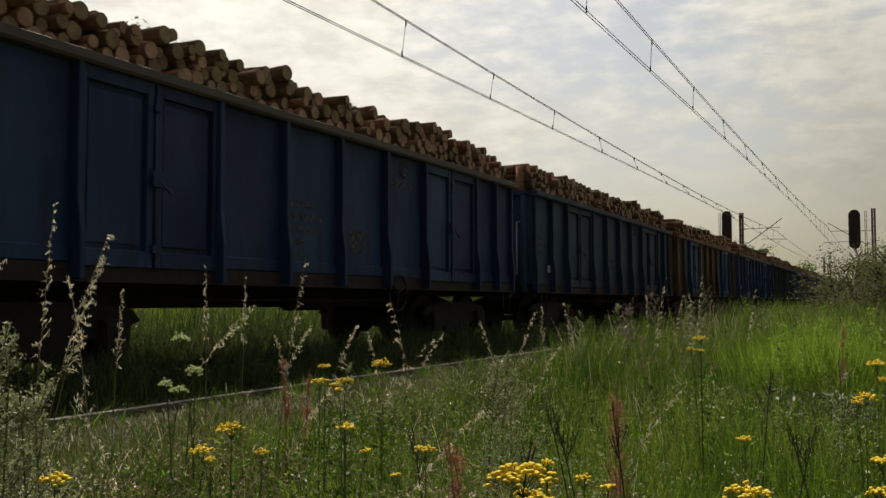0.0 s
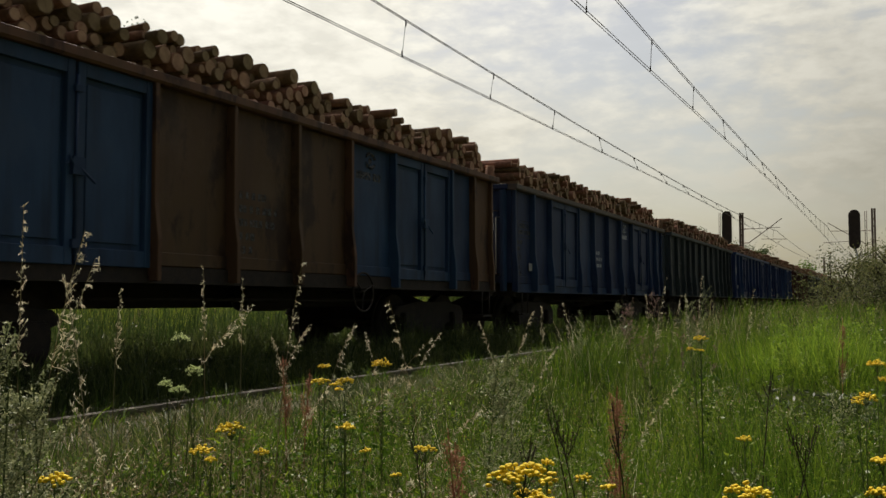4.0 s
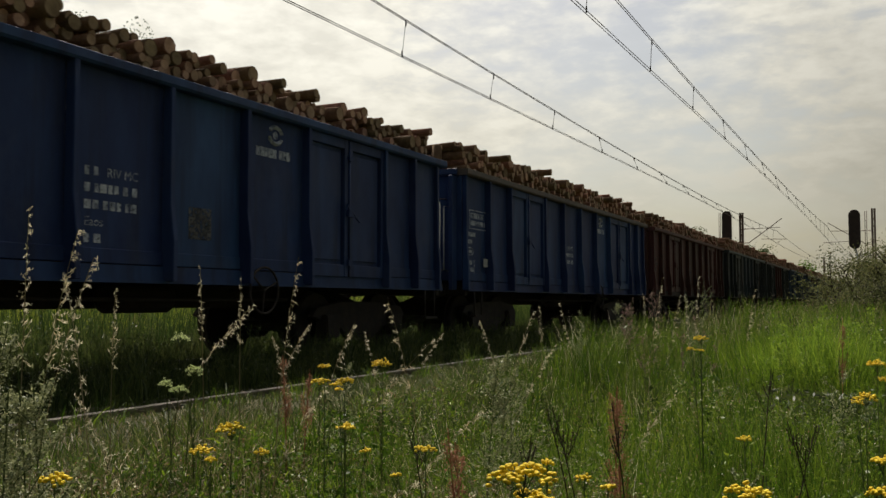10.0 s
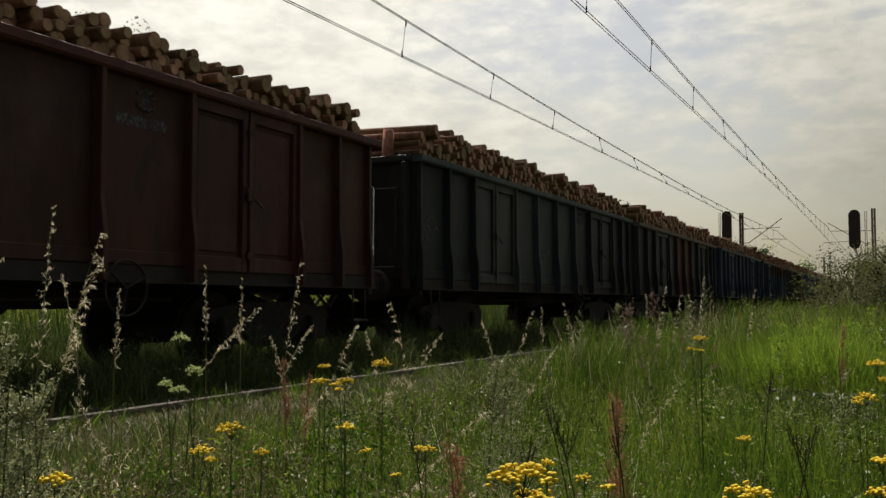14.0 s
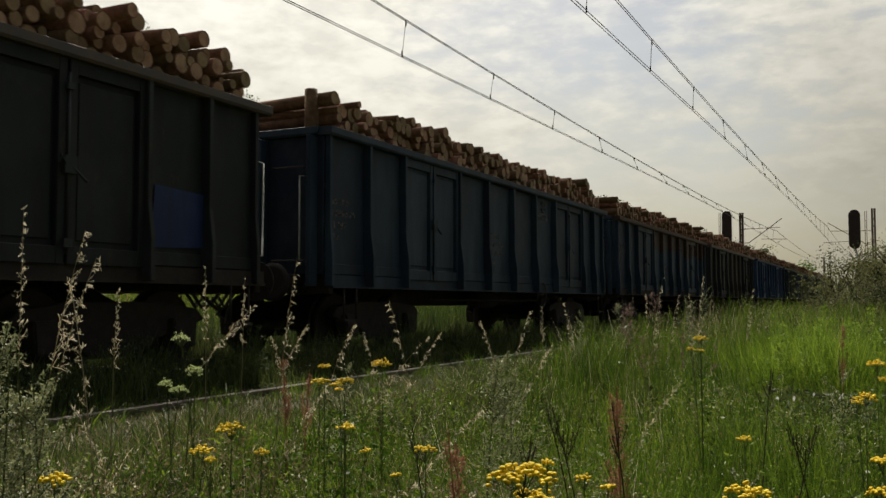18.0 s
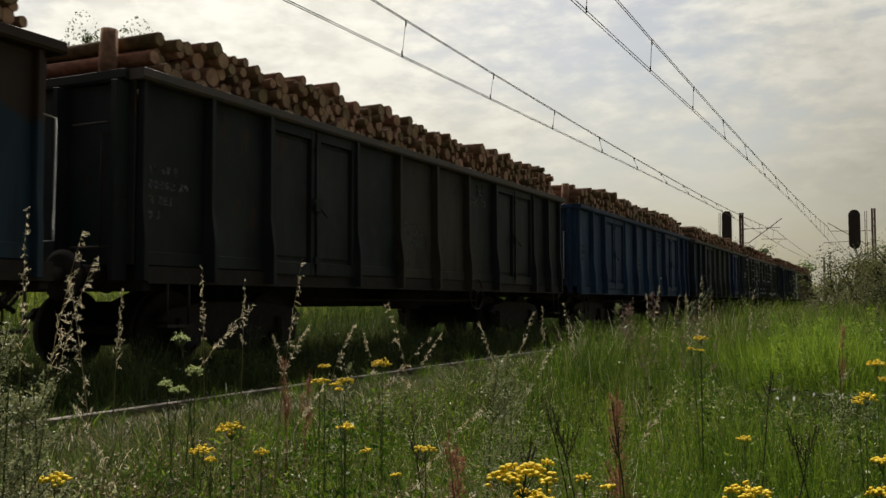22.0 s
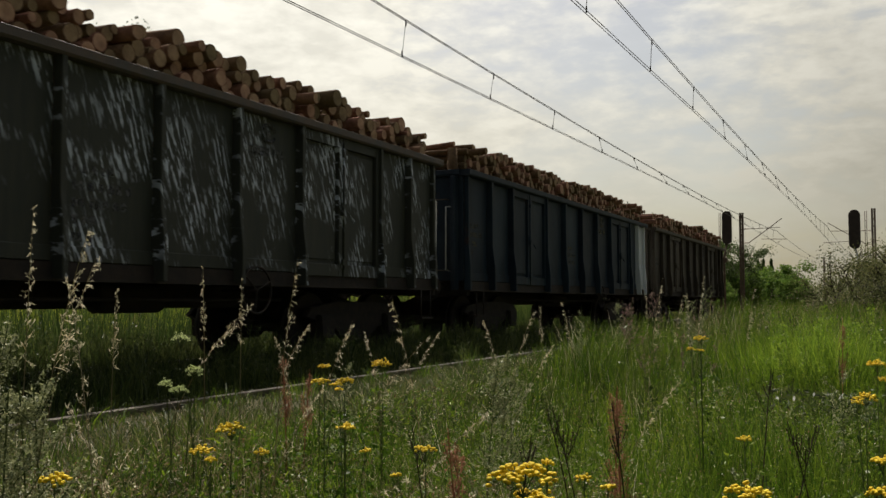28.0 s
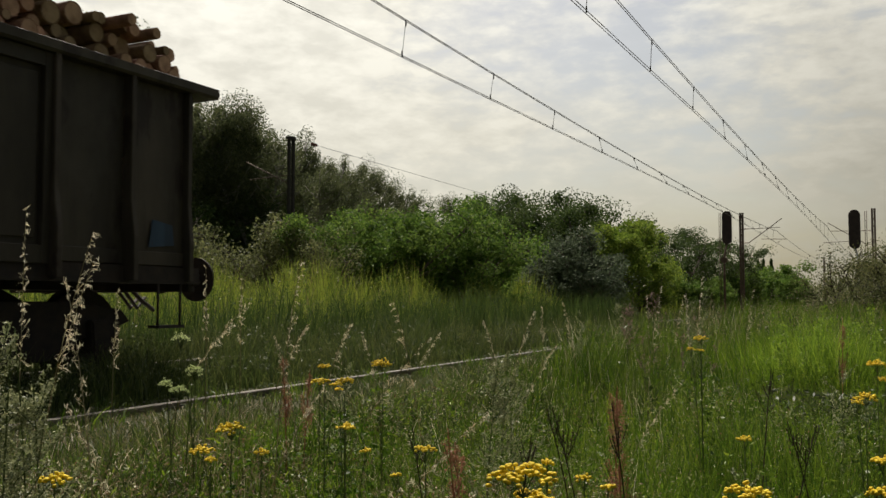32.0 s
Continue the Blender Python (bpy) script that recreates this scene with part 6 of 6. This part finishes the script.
def spire(name, label, category, group, x, y, top, seed, mat, stem_mat, width, start, leaf, count, lean=0.06, branches=0, reach=1.0):
    """An upright plant whose stem carries a narrow head of small seeds or leaves."""
    rng, nr = random.Random(seed), np.random.default_rng(seed)
    h = top - foot(x, y)
    base = root(name, pose(x, y, foot(x, y)), label, category, group)
    pts = bend(h, lean, rng.uniform(0, 6.28))
    s = Shape().tube(pts, [0.0038 * (1 - 0.6 * k / 7) for k in range(8)], 5)
    lines = [(pts[int(start * 7)], pts[-1])]
    for j in range(branches):
        u = rng.uniform(start, 0.92) * 7
        p = pts[int(u)].lerp(pts[min(int(u) + 1, 7)], u - int(u))
        a, e = rng.uniform(0, 6.28), reach * h * rng.uniform(0.10, 0.24) * (1.25 - u / 7)
        q = p + Vector((math.cos(a) * e * 0.75, math.sin(a) * e * 0.75, e / reach))
        s.tube([p, p.lerp(q, 0.5) + Vector((0, 0, -0.01)), q], 0.0013, 4, 0, False)
        lines.append((p, q))
    t = nr.uniform(0, 1, count)
    which = nr.integers(0, len(lines), count)
    a = np.array([tuple(l[0]) for l in lines])[which]
    b = np.array([tuple(l[1]) for l in lines])[which]
    pos = a + (b - a) * t[:, None] + nr.normal(size=(count, 3)) * (width * (1.15 - 0.8 * t))[:, None] * np.array([1, 1, 0.6])
    piece("stem", s.mesh("stem", [stem_mat]), None, base)
    piece("head", quads("head", leaf_array(pos, leaf, nr, 0.0, 0.17), mat), None, base)
    return base


for i, (x, y, top, lean, az, full) in enumerate((
        (-2.44, 2.02, 1.14, 0.14, 2.40, 1.20), (-2.52, 2.12, 1.06, 0.12, 0.90, 1.30), (-2.66, 1.44, 1.00, 0.40, 0.90, 1.30), (-2.66, 1.37, 0.94, 0.45, 0.80, 1.20),
        (-2.70, 2.29, 0.98, 0.16, 0.70, 1.00), (-1.92, 1.88, 0.95, 0.42, 2.60, 1.10), (-2.92, 1.67, 0.79, 0.60, 0.50, 1.20), (-2.52, 3.45, 1.02, 0.10, 1.2, 0.9),
        (-2.93, 3.47, 0.98, 0.08, 2.5, 0.9), (-1.99, 3.93, 0.83, 0.14, 3.6, 1.0), (-2.78, 3.54, 0.95, 0.20, 2.2, 0.9), (-3.05, 3.31, 0.83, 0.45, 0.5, 1.1),
        (-2.79, 4.20, 0.72, 0.25, 0.9, 0.9), (-2.61, 3.79, 0.65, 0.40, 2.6, 1.0), (-2.31, 3.60, 0.69, 0.45, 0.3, 1.1), (-1.69, 6.97, 0.99, 0.10, 0.4, 1.0),
        (-1.56, 8.13, 1.05, 0.08, 1.1, 1.0), (-2.72, 7.57, 0.77, 0.15, 2.0, 1.1), (-2.59, 6.41, 0.75, 0.2, 0.4, 1.0), (-2.18, 6.91, 0.81, 0.15, 2.8, 1.0),
        (-2.90, 5.40, 0.62, 0.35, 0.6, 0.9), (-2.39, 5.91, 0.69, 0.2, 3.0, 0.9), (-2.09, 5.10, 0.57, 0.4, 1.0, 1.0), (-1.46, 7.62, 0.89, 0.12, 2.0, 1.0),
        (-1.95, 8.82, 0.88, 0.12, 0.4, 1.0), (-2.25, 9.42, 0.88, 0.1, 2.0, 1.1), (-1.29, 9.03, 0.93, 0.1, 0.4, 1.0), (-2.66, 4.70, 0.65, 0.3, 2.6, 0.9),
        (-3.12, 4.19, 0.69, 0.3, 0.6, 0.9), (-2.93, 2.89, 0.88, 0.2, 2.2, 1.0), (-1.76, 2.90, 0.45, 0.5, 0.4, 1.0), (-2.22, 2.89, 0.53, 0.5, 1.4, 1.0),
        (-1.61, 1.89, 0.41, 0.6, 0.4, 1.2), (-1.87, 2.04, 0.53, 0.6, 2.8, 1.2), (-1.28, 4.41, 0.47, 0.5, 0.8, 1.0))):
    grass_stalk(x, y, top, lean, az, 300 + i, full)
for i, (x, y, top, heads, wide) in enumerate((
        (-0.61, 1.59, 0.48, 3, 0.125), (-1.79, 2.24, 0.42, 2, 0.095), (-1.80, 2.16, 0.34, 1, 0.04), (-1.71, 2.28, 0.35, 1, 0.045), (-1.54, 2.48, 0.41, 2, 0.06), (-2.00, 3.03, 0.49, 2, 0.08),
        (-1.86, 2.99, 0.50, 2, 0.07), (-0.84, 4.59, 0.62, 3, 0.075), (-0.07, 4.42, 0.53, 2, 0.09), (-0.10, 3.74, 0.45, 2, 0.08), (-0.28, 1.98, 0.41, 2, 0.095),
        (-1.62, 1.44, 0.42, 2, 0.07), (-1.18, 2.32, 0.39, 2, 0.06), (-0.72, 2.31, 0.35, 1, 0.045), (-2.08, 3.66, 0.52, 2, 0.10), (-0.44, 3.12, 0.36, 1, 0.05), (0.06, 4.02, 0.49, 1, 0.05), (-0.59, 1.66, 0.50, 1, 0.025), (-0.48, 1.68, 0.46, 1, 0.03), (-1.97, 3.02, 0.55, 1, 0.05), (-0.03, 2.40, 0.43, 1, 0.05), (-0.03, 2.00, 0.43, 1, 0.06))):
    tansy(x, y, top, 400 + i, heads, wide)
for i, (x, y, top, wide) in enumerate(((-2.74, 3.12, 0.51, 0.07), (-2.70, 3.14, 0.64, 0.075), (-2.73, 3.01, 0.42, 0.08), (-2.84, 3.29, 0.47, 0.06), (-2.76, 3.07, 0.45, 0.05), (-1.05, 1.90, 0.32, 0.06))):
    wild_carrot(x, y, top, 500 + i, wide)
for i, (x, y, top) in enumerate(((-1.04, 2.27, 0.47), (-0.83, 3.09, 0.50), (-2.66, 3.75, 0.54), (-0.90, 3.23, 0.51), (-1.07, 2.36, 0.42), (-0.36, 7.53, 0.68), (-2.60, 3.80, 0.47))):
    spire("sorrel", "rust-red sorrel spike gone to seed", "weed", "sorrel spikes", x, y, top, 540 + i, SORREL, SORREL, 0.013, 0.5, 0.0085, 1300, 0.05, 12, 0.45)
for i, (x, y, top, n) in enumerate(((-1.97, 1.61, 0.76, 2600), (-1.98, 1.66, 0.79, 2600), (-1.99, 1.71, 0.74, 2400), (-1.88, 1.66, 0.65, 2000), (-1.90, 1.53, 0.71, 2200), (-1.39, 3.34, 0.66, 1700), (-1.38, 3.47, 0.56, 1300), (-1.40, 3.23, 0.57, 1300), (-1.73, 9.17, 1.04, 1500), (-1.84, 9.63, 0.93, 1200),
                                    (-0.46, 3.11, 0.31, 500), (-0.38, 2.91, 0.28, 500), (-2.51, 4.00, 0.52, 700), (-0.21, 4.62, 0.55, 700), (-2.57, 8.21, 0.77, 900), (-2.86, 10.52, 0.82, 900))):
    spire("mugwort", "grey-green mugwort with feathery branches", "weed", "mugwort", x, y, top, 560 + i, MUGWORT, STEM, 0.011, 0.25, 0.0125, int(n * 1.3), 0.06, 22, 1.2)
for i, (x, y, top) in enumerate(((-0.73, 2.49, 0.52), (-0.69, 2.71, 0.53), (-0.44, 3.37, 0.58), (-0.16, 2.90, 0.47), (-0.94, 3.01, 0.47), (-0.33, 2.91, 0.45), (-1.35, 2.70, 0.43), (-1.00, 2.50, 0.45))):
    spire("dead_stem", "bare dark stem of last year's weed", "weed", "dead stems", x, y, top, 580 + i, STEM_DARK, STEM_DARK, 0.010, 0.82, 0.009, 120, 0.14, 5, 0.6)
for i in range(14):
    rng = random.Random(600 + i)
    x, y = rng.uniform(-2.9, -1.5), rng.uniform(7.5, 12.0)
    spire("willowherb", "faded pinkish willowherb among the grass", "weed", "willowherb", x, y, foot(x, y) + rng.uniform(0.75, 1.15), 600 + i, PINKISH, STEM, 0.014, 0.6, 0.016, 240, 0.1, 6)

for i in range(40):
    rng = random.Random(700 + i)
    a, r = rng.uniform(0, 6.28), 0.48 * math.sqrt(rng.random())
    x, y = -0.60 + r * math.cos(a), 9.30 + r * 1.5 * math.sin(a)
    spire("leafy_shoot", "bright green leafy shoot in a dense clump", "weed", "clump of leafy shoots", x, y, foot(x, y) + 1.32 - 0.45 * r + rng.uniform(-0.45, 0.06), 700 + i, YOUNG, STEM, 0.045, 0.08, 0.024, 800, 0.2)


FINE = ("head", "stem", "panicle", "panicle_branches", "umbel", "umbel_stalk", "leaves", "leaf_blades", "flower_head", "batten", "rungs", "marking", "emblem", "crown")
for ob in list(bpy.data.objects):
    if ob.parent and ob.name.split(".")[0] in FINE:
        tagged(ob, kind="stuff")


# ---- what moves ----
def motions():
    times = [i * 0.5 for i in range(65)]
    for base, number, shift in WAGONS:
        y0 = FRONT_OF_TRAIN + PITCH_M * number + shift
        walk(base, [(t, pose(TRACK_X, y0 - run(t), 0)) for t in times])
    for base, number in LOADS:
        y0 = FRONT_OF_TRAIN + PITCH_M * number + WAGONS[number][2]
        walk(base, [(t, pose(TRACK_X, y0 - run(t), 0)) for t in times])
    turns = [i / 15.0 for i in range(481)]
    rows = [(t, math.degrees(run(t) / WHEEL_R)) for t in turns]
    for axle in AXLE_LIST:
        y = axle.location.y
        walk(axle, [(t, pose(0, y, WHEEL_R, a, 0, 0)) for t, a in rows])
    for base, phase, k, give in SWAYING:
        p, rows = base.location.copy(), []
        for t in times:
            gust = give * (math.exp(-(t / 1.6) ** 2) + 0.85 * math.exp(-((t - 13.2) / 1.3) ** 2) - 0.3 * math.exp(-((t - 9.2) / 1.2) ** 2) - 0.4 * math.exp(-((t - 19) / 1.0) ** 2))
            rows.append((t, pose(p.x, p.y, p.z, 1.1 * k * math.sin(t * 1.9 * k + phase) + 0.4 * math.sin(t * 4.1 + 2 * phase) - 0.44 * gust,
                                 1.0 * k * math.sin(t * 1.5 * k + 1.7 * phase) + 0.9 * gust, 0)))
        walk(base, rows)


motions()
